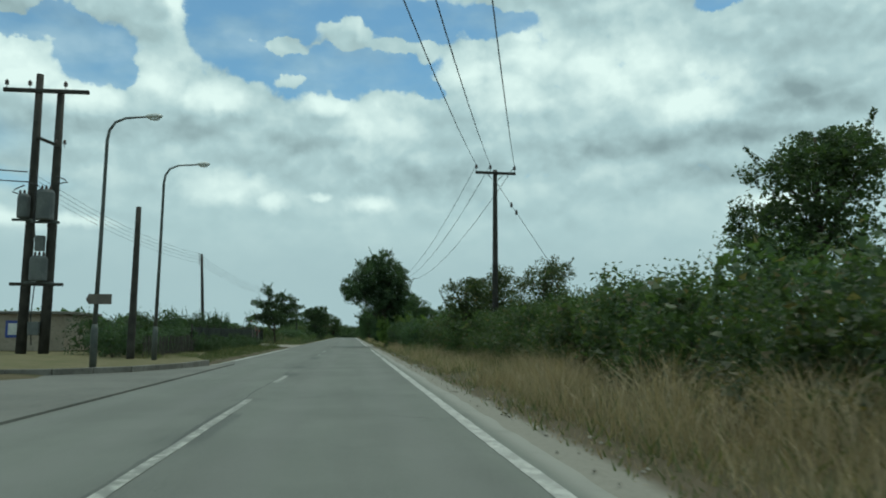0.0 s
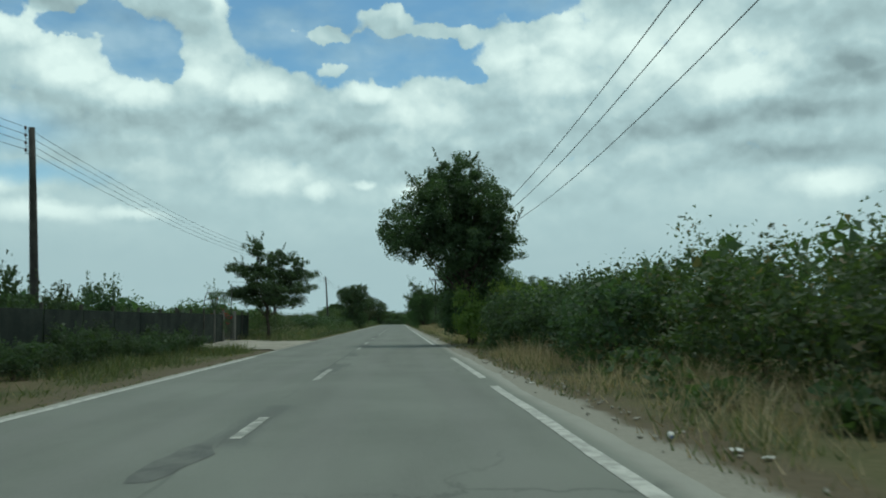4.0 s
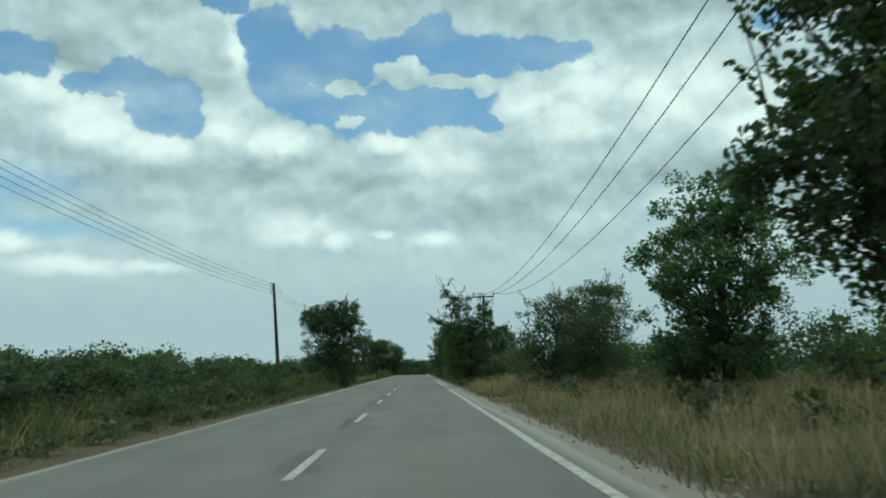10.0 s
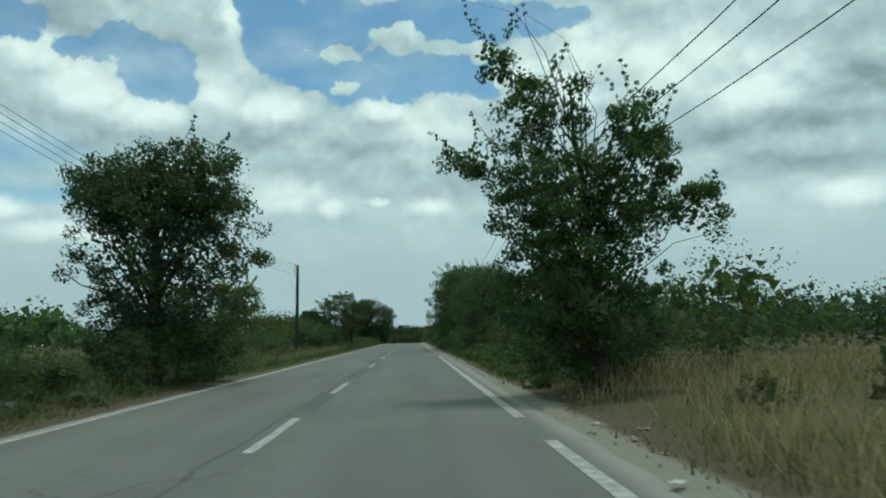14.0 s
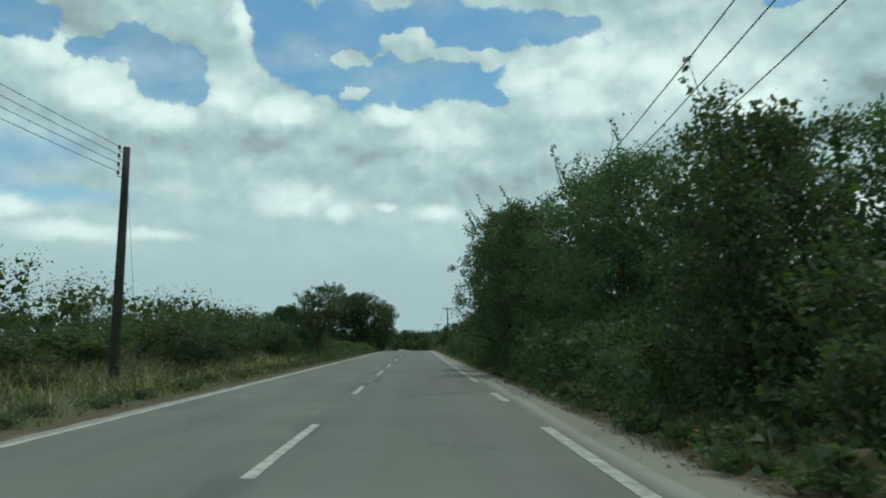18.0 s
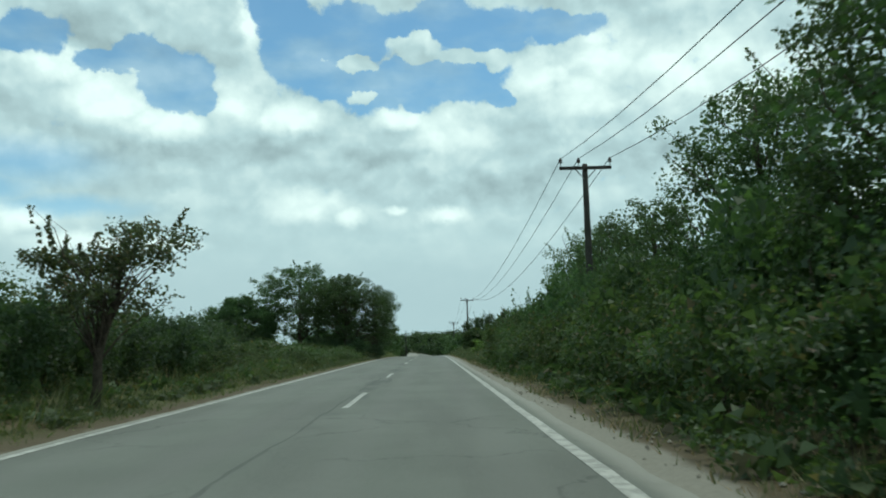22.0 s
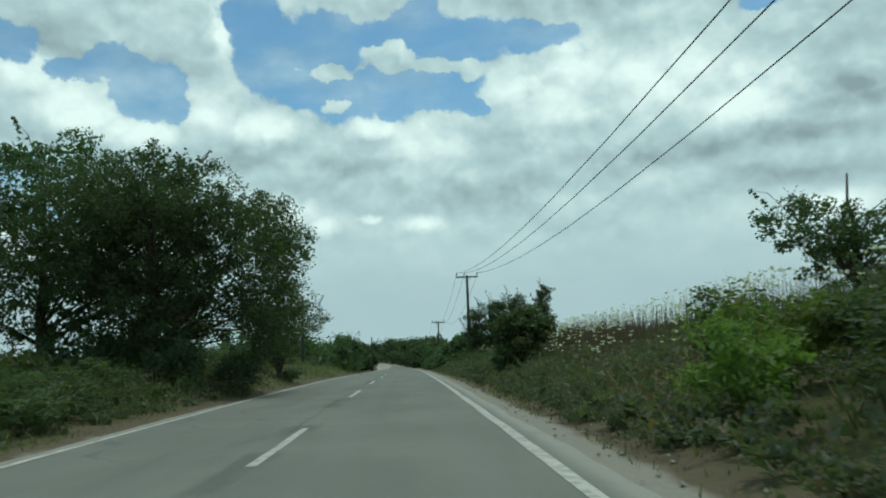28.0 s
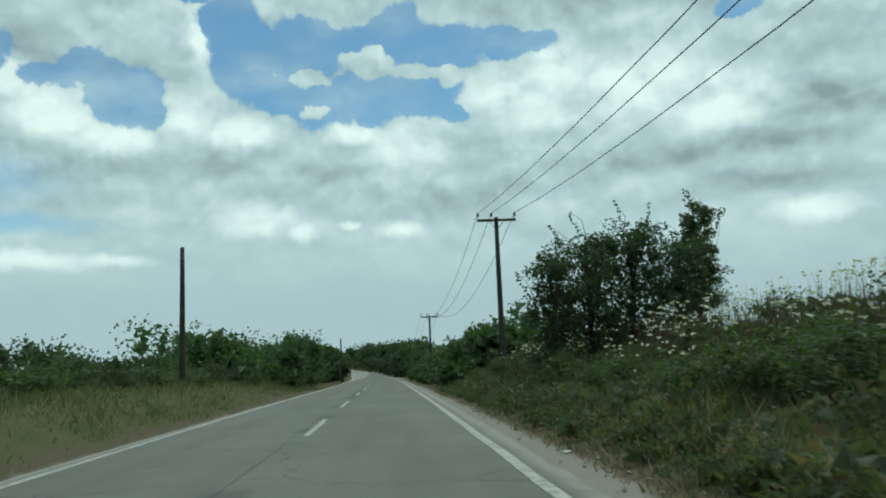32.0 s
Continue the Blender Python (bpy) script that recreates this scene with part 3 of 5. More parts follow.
slab("side_road", [(-4.4, 9.5), (-5.9, 13), (-6.6, 15.2), (-9, 16.3), (-70, 16.5), (-70, 22.3), (-10.2, 22.4), (-8, 23.0), (-6.4, 24.8), (-5.5, 27.5), (-4.4, 32)],
     0.05, M_SIDE, "worn asphalt side road joining the country road", "road")
slab("pavement", [(-70, 22.4), (-10.3, 22.5), (-8.1, 23.1), (-6.5, 24.9), (-5.6, 27.6), (-5.3, 31), (-6.4, 35), (-8.0, 46), (-70, 46)],
     0.19, M_DRYLAWN, "raised verge of dry yellow grass behind a kerb", "pavement", 0.3)
slab("pavement", [(-70, 16.4), (-9, 16.2), (-6.7, 15.1), (-6.0, 13), (-6.5, 8.0), (-70, 7)],
     0.18, M_DRYLAWN, "raised traffic island of dry grass behind a kerb", "pavement", 0.3)
# gravel entrance, flush with the road and ragged where the grass eats into it
v, f = strip(np.arange(-12.0, -5.1, 0.25), np.arange(72.0, 88.4, 0.25), lambda x, y: land_z(x, y) + 0.045)
mid_ = v[f].mean(1)
rag = np.array([noise.noise((p[0] * 0.8, p[1] * 0.8, 2.0)) * 0.9 for p in mid_])
inward = -5.3 - mid_[:, 0]
f = f[(mid_[:, 1] > 72.6 + 0.3 * inward + rag) & (mid_[:, 1] < 87.6 - 0.15 * inward + rag)]
tagged(mesh_object("entrance", v, f, M_TRACK, smooth=True), "pale gravel field entrance", "driveway", kind="structure")


def kerb(points):
    ob = None
    for (x0, y0), (x1, y1) in zip(points, points[1:]):
        n = max(1, int(math.hypot(x1 - x0, y1 - y0) / 1.0))
        for k in range(n):
            a, b = k / n, (k + 1) / n
            p, q = (x0 + (x1 - x0) * a, y0 + (y1 - y0) * a), (x0 + (x1 - x0) * b, y0 + (y1 - y0) * b)
            L = math.hypot(q[0] - p[0], q[1] - p[1]) - 0.012
            turn = Matrix.Rotation(math.atan2(q[1] - p[1], q[0] - p[0]), 4, "Z")
            bm = box(L, 0.14, 0.26, bevel=0.015, turn=turn)
            bmesh.ops.translate(bm, vec=((p[0] + q[0]) / 2, (p[1] + q[1]) / 2, 0.095), verts=bm.verts)
            if ob is None:
                ob = tagged(new("kerb"), "weathered concrete kerb of single stones", "kerb", kind="structure")
            part("kerb_stone", bm, M_CONCRETE, ob)
    return ob


kerb([(-34, 22.35), (-10.2, 22.45), (-8.05, 23.05), (-6.45, 24.85), (-5.55, 27.55), (-5.25, 31)])
kerb([(-30, 16.45), (-9, 16.25), (-6.65, 15.15), (-5.95, 13), (-6.4, 8)])


# ---- poles, lamps and wires ----
def wood_pole(x, y, h, r, lean, parent, z0=-0.4, mat=None):
    pts = [(lean * t * h, 0.15 * math.sin(t * 3) * 0.2, z0 + (h - z0) * t) for t in (0, 0.15, 0.35, 0.6, 0.8, 1)]
    return tube_object("pole", pts, [r * 1.15, r * 1.1, r, r * 0.9, r * 0.8, r * 0.72], mat or M_WOOD, parent, sides=10)


INSULATOR = [(0.015, -0.14), (0.015, 0.0), (0.075, 0.02), (0.085, 0.06), (0.05, 0.075), (0.05, 0.095), (0.08, 0.11), (0.075, 0.15), (0.035, 0.17), (0.04, 0.21)]


def line_pole(x, y, top, arm=1.05, lean=0.0, turn=0.0, slope=0.0):
    g = ground_at(x, y)
    ob = thing("utility_pole", x, y, g, "dark weathered wooden utility pole with a three-wire crossarm", "utility pole", "poles of the three-wire line")
    h = top - g
    wood_pole(x, y, h, 0.15, lean, ob)
    rot = Matrix.Rotation(radians(turn), 4, "Z") @ Matrix.Rotation(radians(slope), 4, "Y")
    c = Vector((lean * h, -0.12, h - 0.18))
    part("crossarm", box(2 * arm, 0.10, 0.13, tuple(c), 0.012, rot), M_WOOD, ob)
    heads = []
    for s in (-arm * 0.95, -0.27, arm * 0.95):
        p = c + rot @ Vector((s, 0, 0.2))
        part("insulator", lathe(INSULATOR, 8, tuple(p)), M_CERAMIC, ob, smooth=True)
        heads.append(Vector((x, y, g)) + p + Vector((0, 0, 0.18)))
    for s in (-0.42, 0.42):
        p = c + rot @ Vector((s, 0.0, -0.05))
        tube_object("brace", [tuple(p), (c.x, c.y + 0.05, c.z - 0.5)], [0.018, 0.018], M_STEEL, ob, sides=5)
    return heads


def side_pole(x, y, top, lean=-0.03, brackets=True):
    g = ground_at(x, y)
    ob = thing("utility_pole", x, y, g, "slim leaning wooden pole with side insulators", "utility pole", "poles of the four-wire line")
    h = top - g
    wood_pole(x, y, h, 0.13, lean, ob)
    heads = []
    for k in range(4):
        z = h - 0.12 - 0.24 * k
        p = Vector((lean * z - 0.20, 0, z))
        if brackets:
            tube_object("bracket", [(lean * z, 0, z), (p.x, 0, z), (p.x, 0, z + 0.08)], [0.012] * 3, M_STEEL, ob, sides=5)
            part("insulator", lathe([(0.012, 0), (0.04, 0.02), (0.045, 0.06), (0.03, 0.07), (0.038, 0.1), (0.02, 0.12)], 8, (p.x, 0, z + 0.06)), M_CERAMIC, ob, smooth=True)
        heads.append(Vector((x, y, g)) + p + Vector((0, 0, 0.14)))
    return heads


def wire(a, b, sag, parent, r=0.016, n=14):
    pts = [tuple(a.lerp(b, i / n) - Vector((0, 0, sag * 4 * (i / n) * (1 - i / n)))) for i in range(n + 1)]
    return tube_object("wire", pts, [r] * (n + 1), M_WIRE, parent, sides=4)


main = [line_pole(-8.0, -28.0, 9.4, turn=12), line_pole(7.25, 39.3, 9.55, turn=4, slope=0), line_pole(6.47, 106.7, 8.3), line_pole(6.5, 176.0, 8.35),
        line_pole(6.49, 244.5, 8.3), line_pole(6.17, 345.3, 8.6), line_pole(5.4, 400.5, 6.4), line_pole(5.2, 478.0, 5.2), line_pole(5.2, 560.0, 5.0)]
power = tagged(new("overhead_wires"), "three bare wires strung between the crossarm poles", "power line")
for a, b in zip(main, main[1:]):
    for p, q in zip(a, b):
        wire(p, q, 1.6 if p.y < 60 else 2.15 if p.y < 200 else 2.3, power)
guy = tagged(new("guy_wire"), "stay wire with egg insulators beside a pole", "stay wire")
top_, foot = Vector((7.25, 39.5, 9.1)), Vector((15.5, 47.0, ground_at(15.5, 47)))
wire(top_, foot, 0.0, guy, 0.012, 4)
for k in (0.13, 0.17):
    p = top_.lerp(foot, k)
    part("egg_insulator", lathe([(0.02, -0.14), (0.06, -0.09), (0.07, 0), (0.06, 0.09), (0.02, 0.14)], 8, tuple(p)), M_CERAMIC, guy, smooth=True)

low_line = [side_pole(-11.25, 63.7, 7.4, -0.05), side_pole(-10.6, 108.3, 7.25, -0.055), side_pole(-10.15, 155.8, 7.75, -0.06), side_pole(-8.45, 197.4, 6.7, 0.015)]
side_pole(-9.1, 340.0, 6.7, 0.0, False)
side_pole(-6.5, 420.0, 4.6, 0.0, False)
low_wires = tagged(new("overhead_wires"), "four thin wires strung between slim poles", "power line")
start = [Vector((-15.9, 41.0, 9.2 - 0.25 * k)) for k in range(4)]
for a, b in zip([start] + low_line, low_line):
    for p, q in zip(a, b):
        wire(p, q, 0.55, low_wires, 0.009)
stay = tagged(new("guy_wire"), "thin stay wire running from the last slim pole to the ground", "stay wire")
wire(low_line[-1][1] + Vector((0.2, 0, 0)), Vector((-9.9, 203.5, 0.3)), 0.0, stay, 0.007, 3)

# the double pole that carries two transformer tanks
tp = thing("transformer_pole", -15.72, 41.0, 0.21, "pair of tall dark poles carrying two grey transformer tanks", "transformer pole")
for dx, top in ((0.0, 13.95), (1.05, 13.1)):
    tube_object("pole", [(dx - 0.12, 0, -0.6), (dx - 0.05, 0, 4), (dx, 0, 9), (dx + 0.03, 0, top)], [0.25, 0.23, 0.2, 0.17], M_WOOD, tp, sides=10)
part("crossarm", box(4.1, 0.16, 0.2, (0.45, -0.2, 13.05), 0.02), M_WOOD, tp)
part("crossarm", box(1.3, 0.12, 0.16, (0.7, -0.2, 10.45), 0.02, Matrix.Rotation(radians(22), 4, "Y")), M_WOOD, tp)
part("crossarm", box(2.5, 0.14, 0.16, (0.5, -0.2, 3.35), 0.02), M_WOOD, tp)
for x in (-1.45, -0.35, 1.35):
    part("insulator", lathe([(r * 1.3, z * 1.3) for r, z in INSULATOR], 8, (x, -0.2, 13.3)), M_CERAMIC, tp, smooth=True)
for x in (1.05, 1.45):
    part("insulator", lathe([(r * 1.1, z * 1.1) for r, z in INSULATOR], 8, (x, -0.2, 10.35)), M_CERAMIC, tp, smooth=True)
for x, y, z, r, h in ((-0.28, -0.25, 6.6, 0.30, 1.15), (0.75, -0.3, 6.5, 0.42, 1.5), (0.6, -0.3, 3.5, 0.42, 1.2)):
    tank = part("transformer_tank", lathe([(r * 0.92, 0), (r, 0.05), (r, h * 0.9), (r * 0.93, h * 0.94), (r * 0.8, h), (0.1, h + 0.06)], 16, (x, y, z)), M_TANK, tp, "grey steel tank")
    for k in range(3):
        part("bushing", lathe([(0.04, 0), (0.07, 0.06), (0.05, 0.1), (0.07, 0.14), (0.03, 0.24)], 8, (x - 0.2 + 0.2 * k, y, z + h)), M_CERAMIC, tank)
    part("bracket", box(2 * r + 0.5, 0.16, 0.12, (x, y + 0.1, z - 0.08), 0.02), M_STEEL, tp)
part("switch_box", box(0.42, 0.3, 0.75, (0.62, -0.35, 5.35), 0.03), M_TANK, tp)
part("switch_box", box(0.5, 0.3, 0.65, (0.55, -0.35, 1.2), 0.03), M_TANK, tp, "grey metal cabinet")
for x0, z0, x1, z1, s in ((-0.2, 8.4, 0.3, 7.9, -0.5), (-0.25, 8.2, -0.3, 7.7, 0.5), (1.1, 7.4, 1.4, 5.2, 0.3), (0.3, 9.0, 0.45, 5.0, 0.1), (0.5, 3.4, 0.5, 0.4, 0.08), (1.2, 8.7, 1.2, 8.3, -0.6)):
    tube_object("cable", [(x0, -0.4, z0), ((x0 + x1) / 2 - s * 0.7, -0.45, z0 * 0.6 + z1 * 0.4), ((x0 + x1) / 2 - s, -0.45, (z0 + z1) / 2 - 0.1), (x1, -0.4, z1)],
                [0.03] * 4, M_WIRE, tp, sides=5)
feed = tagged(new("overhead_wires"), "twisted cables leading off the transformer pole", "power line")
for z in (9.1, 8.6):
    wire(Vector((-15.9, 40.7, z)), Vector((-40, 30, z + 1.2)), 0.5, feed, 0.03)

# a bare pole and two street lamps
spare = thing("wooden_pole", -8.55, 32.8, 0.21, "bare tarred wooden pole without wires", "pole")
wood_pole(0, 0, 6.05, 0.14, 0.012, spare)


def street_lamp(x, y, top, reach):
    ob = thing("street_lamp", x, y, 0.21, "tall dark steel street lamp with a curved arm", "street lamp", "street lamps at the junction")
    h = top - 0.26
    tube_object("base", [(0, 0, -0.3), (0, 0, 1.1), (0, 0, 1.25)], [0.1, 0.1, 0.07], M_STEEL, ob, sides=10)
    arm = [(0, 0, 1.2), (0.05, 0, h * 0.5), (0.09, 0, h - 0.75), (0.14, 0, h - 0.45), (0.3, 0, h - 0.2), (0.6, 0, h - 0.06), (reach - 0.25, 0, h)]
    tube_object("post", arm, [0.07, 0.058, 0.048, 0.042, 0.038, 0.034, 0.03], M_STEEL, ob, sides=10)
    head = lathe([(0.03, 0), (0.075, 0.08), (0.1, 0.22), (0.095, 0.36), (0.06, 0.48), (0.015, 0.52)], 12)
    bmesh.ops.transform(head, matrix=Matrix.Rotation(radians(86), 4, "Y"), verts=head.verts)
    bmesh.ops.scale(head, vec=(1, 1.2, 0.85), verts=head.verts)
    bmesh.ops.translate(head, vec=(reach - 0.3, 0, h + 0.01), verts=head.verts)
    lamp = part("lamp_head", head, M_LAMP, ob, "pale lamp housing", True)
    bowl = lathe([(0.02, -0.07), (0.07, -0.055), (0.08, 0.0)], 12)
    bmesh.ops.scale(bowl, vec=(2.0, 1, 1), verts=bowl.verts)
    bmesh.ops.translate(bowl, vec=(reach - 0.02, 0, h - 0.03), verts=bowl.verts)
    part("bowl", bowl, M_LAMP, lamp, "", True)
    return ob


lamp_a = street_lamp(-7.35, 24.3, 7.75, 1.45)
street_lamp(-7.35, 31.6, 7.85, 1.6)
# road sign seen from behind, pointing along the side road
bm = bmesh.new()
outline = [(-0.36, 0), (-0.28, -0.15), (0.36, -0.15), (0.36, 0.15), (-0.28, 0.15)]
front = [bm.verts.new((x, -0.09, 1.98 + z)) for x, z in outline]
rear = [bm.verts.new((x, -0.07, 1.98 + z)) for x, z in outline]
bm.faces.new(front)
bm.faces.new(rear[::-1])
for i in range(5):
    bm.faces.new((front[i], rear[i], rear[(i + 1) % 5], front[(i + 1) % 5]))
sign = part("direction_sign", bm, M_BROWN)
sign.location = (-7.25, 24.3, 0.21)
tagged(sign, "brown arrow-shaped direction sign seen from behind", "sign")
part("clamp", box(0.2, 0.1, 0.05, (0, -0.03, 1.98), 0.008), M_STEEL, sign)

# low rendered hut behind the transformer pole
hut = thing("hut", -19.6, 47.5, 0.21, "low flat-roofed hut with tan render", "hut")
part("wall", box(7.2, 0.25, 2.05, (0, 0, 1.02), 0.01), M_RENDER, hut)
part("wall", box(0.25, 5.0, 2.05, (3.47, 2.63, 1.02), 0.01), M_RENDER, hut)
part("wall", box(0.25, 5.0, 2.05, (-3.47, 2.63, 1.02), 0.01), M_RENDER, hut)
part("wall", box(7.2, 0.25, 2.05, (0, 5.26, 1.02), 0.01), M_RENDER, hut)
part("roof", box(7.7, 6.0, 0.16, (0.05, 2.6, 2.13), 0.02), M_CONCRETE, hut)
win = part("window", box(0.85, 0.08, 0.95, (0.85, -0.14, 1.2), 0.01), M_BLUE, hut, "small window with a blue frame")
part("pane", box(0.55, 0.03, 0.65, (0.85, -0.19, 1.2), 0.0), M_LAMP, win)
bin_ = thing("waste_container", -11.75, 23.7, 0.19, "blue plastic waste container with a lid", "bin")
part("body", box(0.9, 1.1, 0.95, (0, 0, 0.6), 0.06), M_BLUE, bin_)
part("lid", box(0.96, 1.16, 0.12, (0, 0, 1.13), 0.05), M_BLUE, bin_)
for sx in (-0.36, 0.36):
    for sy in (-0.45, 0.45):
        part("wheel", box(0.06, 0.14, 0.14, (sx, sy, 0.07), 0.03), M_WIRE, bin_)

# picket fence in front of the dark hedge
fence = tagged(new("picket_fence"), "weathered grey wooden picket fence in front of a hedge", "fence")
rng = random.Random(4)
picket = box(0.055, 0.022, 0.85, (0, 0, 0.42), 0.004)
me = bpy.data.meshes.new("picket")
picket.to_mesh(me)
picket.free()
me.materials.append(M_GREYWOOD)
for k in range(105):
    y = 34.0 + k * 0.135
    ob = new("picket", me)
    ob.parent = fence
    ob.matrix_basis = pose(-8.35 + 0.012 * rng.uniform(-1, 1), y, ground_at(-8.35, y) + rng.uniform(-0.03, 0.03) + (0.2 if y < 44 else 0), rng.uniform(-3, 3), rng.uniform(-3, 3), 90)
for z in (0.25, 0.66):
    part("rail", box(0.03, 14.2, 0.06, (-8.39, 41.1, z + 0.12), 0.005), M_GREYWOOD, fence)


# garden gate, netted fence and rose arch beside the gravel entrance
GATE_X = -9.55
gate = thing("garden_gate", GATE_X, 83.8, 0.1, "grey metal bar gate between pale posts", "gate")
for dy in (-1.5, 1.5):
    part("gate_post", box(0.16, 0.16, 1.75, (0, dy, 0.86), 0.015), M_CONCRETE, gate, "pale concrete post")
for z in (0.18, 1.48):
    part("rail", box(0.05, 2.8, 0.06, (0, 0, z), 0.006), M_WIRE, gate)
for k in range(11):
    part("bar", box(0.03, 0.035, 1.3, (0, -1.3 + 0.26 * k, 0.83), 0.004), M_WIRE, gate)
pillar = part("pillar", box(0.4, 0.4, 2.0, (0, 0, 1.0), 0.02), M_CONCRETE)
pillar.location = (GATE_X - 1.0, 85.3, 0.1)
tagged(pillar, "pale rendered masonry pillar behind a gate", "pillar")
netted = thing("netted_fence", GATE_X, 80.0, 0.1, "dark green netting stretched between fence posts", "fence")
for y0, y1 in ((-7.0, -4.6), (-4.6, -2.2), (-2.2, 0.1), (0.1, 2.2), (5.4, 7.4), (7.4, 9.4)):
    part("netting", box(0.03, y1 - y0 - 0.06, 1.5, (0, (y0 + y1) / 2, 0.78), 0.004), M_CLOTH, netted)
for y, pale in ((-7.0, 0), (-4.6, 0), (-2.2, 0), (0.1, 1), (5.4, 0), (7.4, 0), (9.4, 0)):
    part("post", box(0.09, 0.09, 1.75, (0.03, y, 0.86), 0.01), M_CONCRETE if pale else M_GREYWOOD, netted, "pale concrete post" if pale else "")
long_net = thing("netted_fence", -8.7, 46.0, 0.1, "dark shade netting along a roadside hedge", "fence")
for k in range(11):
    y0 = 2.45 * k
    part("netting", box(0.03, 2.37, 1.45, (0, y0 + 1.22, 0.74), 0.004), M_CLOTH, long_net)
    part("post", box(0.08, 0.08, 1.65, (-0.06, y0, 0.8), 0.01), M_GREYWOOD, long_net)
arch = thing("rose_arch", GATE_X - 0.5, 84.0, 0.1, "rusty metal garden arch of two hoops and rungs", "garden arch")
HOOP = [(0, -1.1, 0.0), (0, -1.1, 1.7)] + [(0, -1.1 * math.cos(a * math.pi / 10), 1.7 + 1.1 * math.sin(a * math.pi / 10)) for a in range(1, 10)] + [(0, 1.1, 1.7), (0, 1.1, 0.0)]
for dx in (-0.7, 0.0):
    tube_object("hoop", [(x + dx, y, z) for x, y, z in HOOP], [0.025] * len(HOOP), M_WIRE, arch)
for x, y, z in HOOP[1:-1:2]:
    tube_object("rung", [(-0.7, y, z), (0.0, y, z)], [0.016, 0.016], M_WIRE, arch, sides=5)
pole_ = tube_object("stake", [(0, 0, -0.2), (0, 0, 3.0)], [0.03, 0.025], M_WIRE)
pole_.location = (GATE_X - 0.2, 85.4, 0.1)
tagged(pole_, "thin dark metal stake beside a garden gate", "stake")


# ---- plants ----
def leaf_cards(rs, c, size, aspect=0.55, droop=0.3, kite=False):
    """Pointed leaves at the given places; one face each."""
    k = len(c)
    up = rs.normal(0, 1, (k, 3))
    up[:, 2] = np.abs(up[:, 2]) + 0.12
    up /= np.linalg.norm(up, axis=1)[:, None]
    d = rs.normal(0, 1, (k, 3))
    d[:, 2] -= droop
    d -= (d * up).sum(1)[:, None] * up
    d /= np.linalg.norm(d, axis=1)[:, None]
    s = np.cross(up, d)
    L = (size * rs.uniform(0.65, 1.3, k))[:, None]
    w = L * aspect * 0.5
    if kite:
        v = np.stack([c - d * L * 0.5, c + s * w - d * L * 0.08, c + d * L * 0.5, c - s * w - d * L * 0.08], 1).reshape(-1, 3)
        return v, np.arange(4 * k).reshape(-1, 4)
    v = np.stack([c + s * w * 1.25 - d * L * 0.4, c + d * L * 0.6, c - s * w * 1.25 - d * L * 0.3], 1).reshape(-1, 3)
    return v, np.arange(3 * k).reshape(-1, 3)


def in_balls(rs, centres, radius, per):
    """Places in a ball round each centre, thicker towards its skin."""
    k = len(centres) * per
    d = rs.normal(0, 1, (k, 3))
    d /= np.linalg.norm(d, axis=1)[:, None]
    r = np.repeat(radius * rs.uniform(0.6, 1.25, len(centres)), per) * rs.uniform(0.05, 1, k) ** 0.55
    return np.repeat(centres, per, 0) + d * r[:, None] * np.array([1, 1, 0.8])


def bough_centres(rs, blobs, count, inner=0.35):
    """Bough centres in a set of ellipsoids, mostly near the skin, with an uneven outline."""
    vol = np.array([b[3] * b[4] * b[5] for b in blobs]) ** 0.75
    share = rs.choice(len(blobs), count, p=vol / vol.sum())
    b = np.array(blobs)[share]
    d = rs.normal(0, 1, (count, 3))
    d /= np.linalg.norm(d, axis=1)[:, None]
    r = rs.uniform(inner, 1, count) ** 0.6
    bump = 1 + 0.07 * rs.normal(0, 1, count)
    return b[:, :3] + d * b[:, 3:6] * (r * bump)[:, None]


def foliage(rs, blobs, boughs, per, leaf, radius, aspect=0.55, core=2.0, shoots=(), kite=False):
    pts = bough_centres(rs, blobs, boughs)
    pts[:, 2] = np.maximum(pts[:, 2], radius * 0.6)
    v, f = leaf_cards(rs, in_balls(rs, pts, radius, per), leaf, aspect, kite=kite)
    inside = bough_centres(rs, [(b[0], b[1], b[2], b[3] * 0.76, b[4] * 0.76, b[5] * 0.76) for b in blobs], max(4, int(boughs * core * 1.7)), 0.05)
    inside[:, 2] = np.maximum(inside[:, 2], 0.25)
    groups = [(v, f), leaf_cards(rs, inside, max(leaf * 1.6, radius * 0.31), 0.9, kite=kite)]
    if len(shoots):
        groups.append(leaf_cards(rs, in_balls(rs, np.array(shoots), radius * 0.2, 9), leaf, aspect, kite=kite))
    faces, o = [], 0
    for gv, gf in groups:
        faces += (gf + o).tolist()
        o += len(gv)
    v, f = np.concatenate([g[0] for g in groups]), faces
    v[:, 2] = np.maximum(v[:, 2], 0.0)
    return pts, v, f


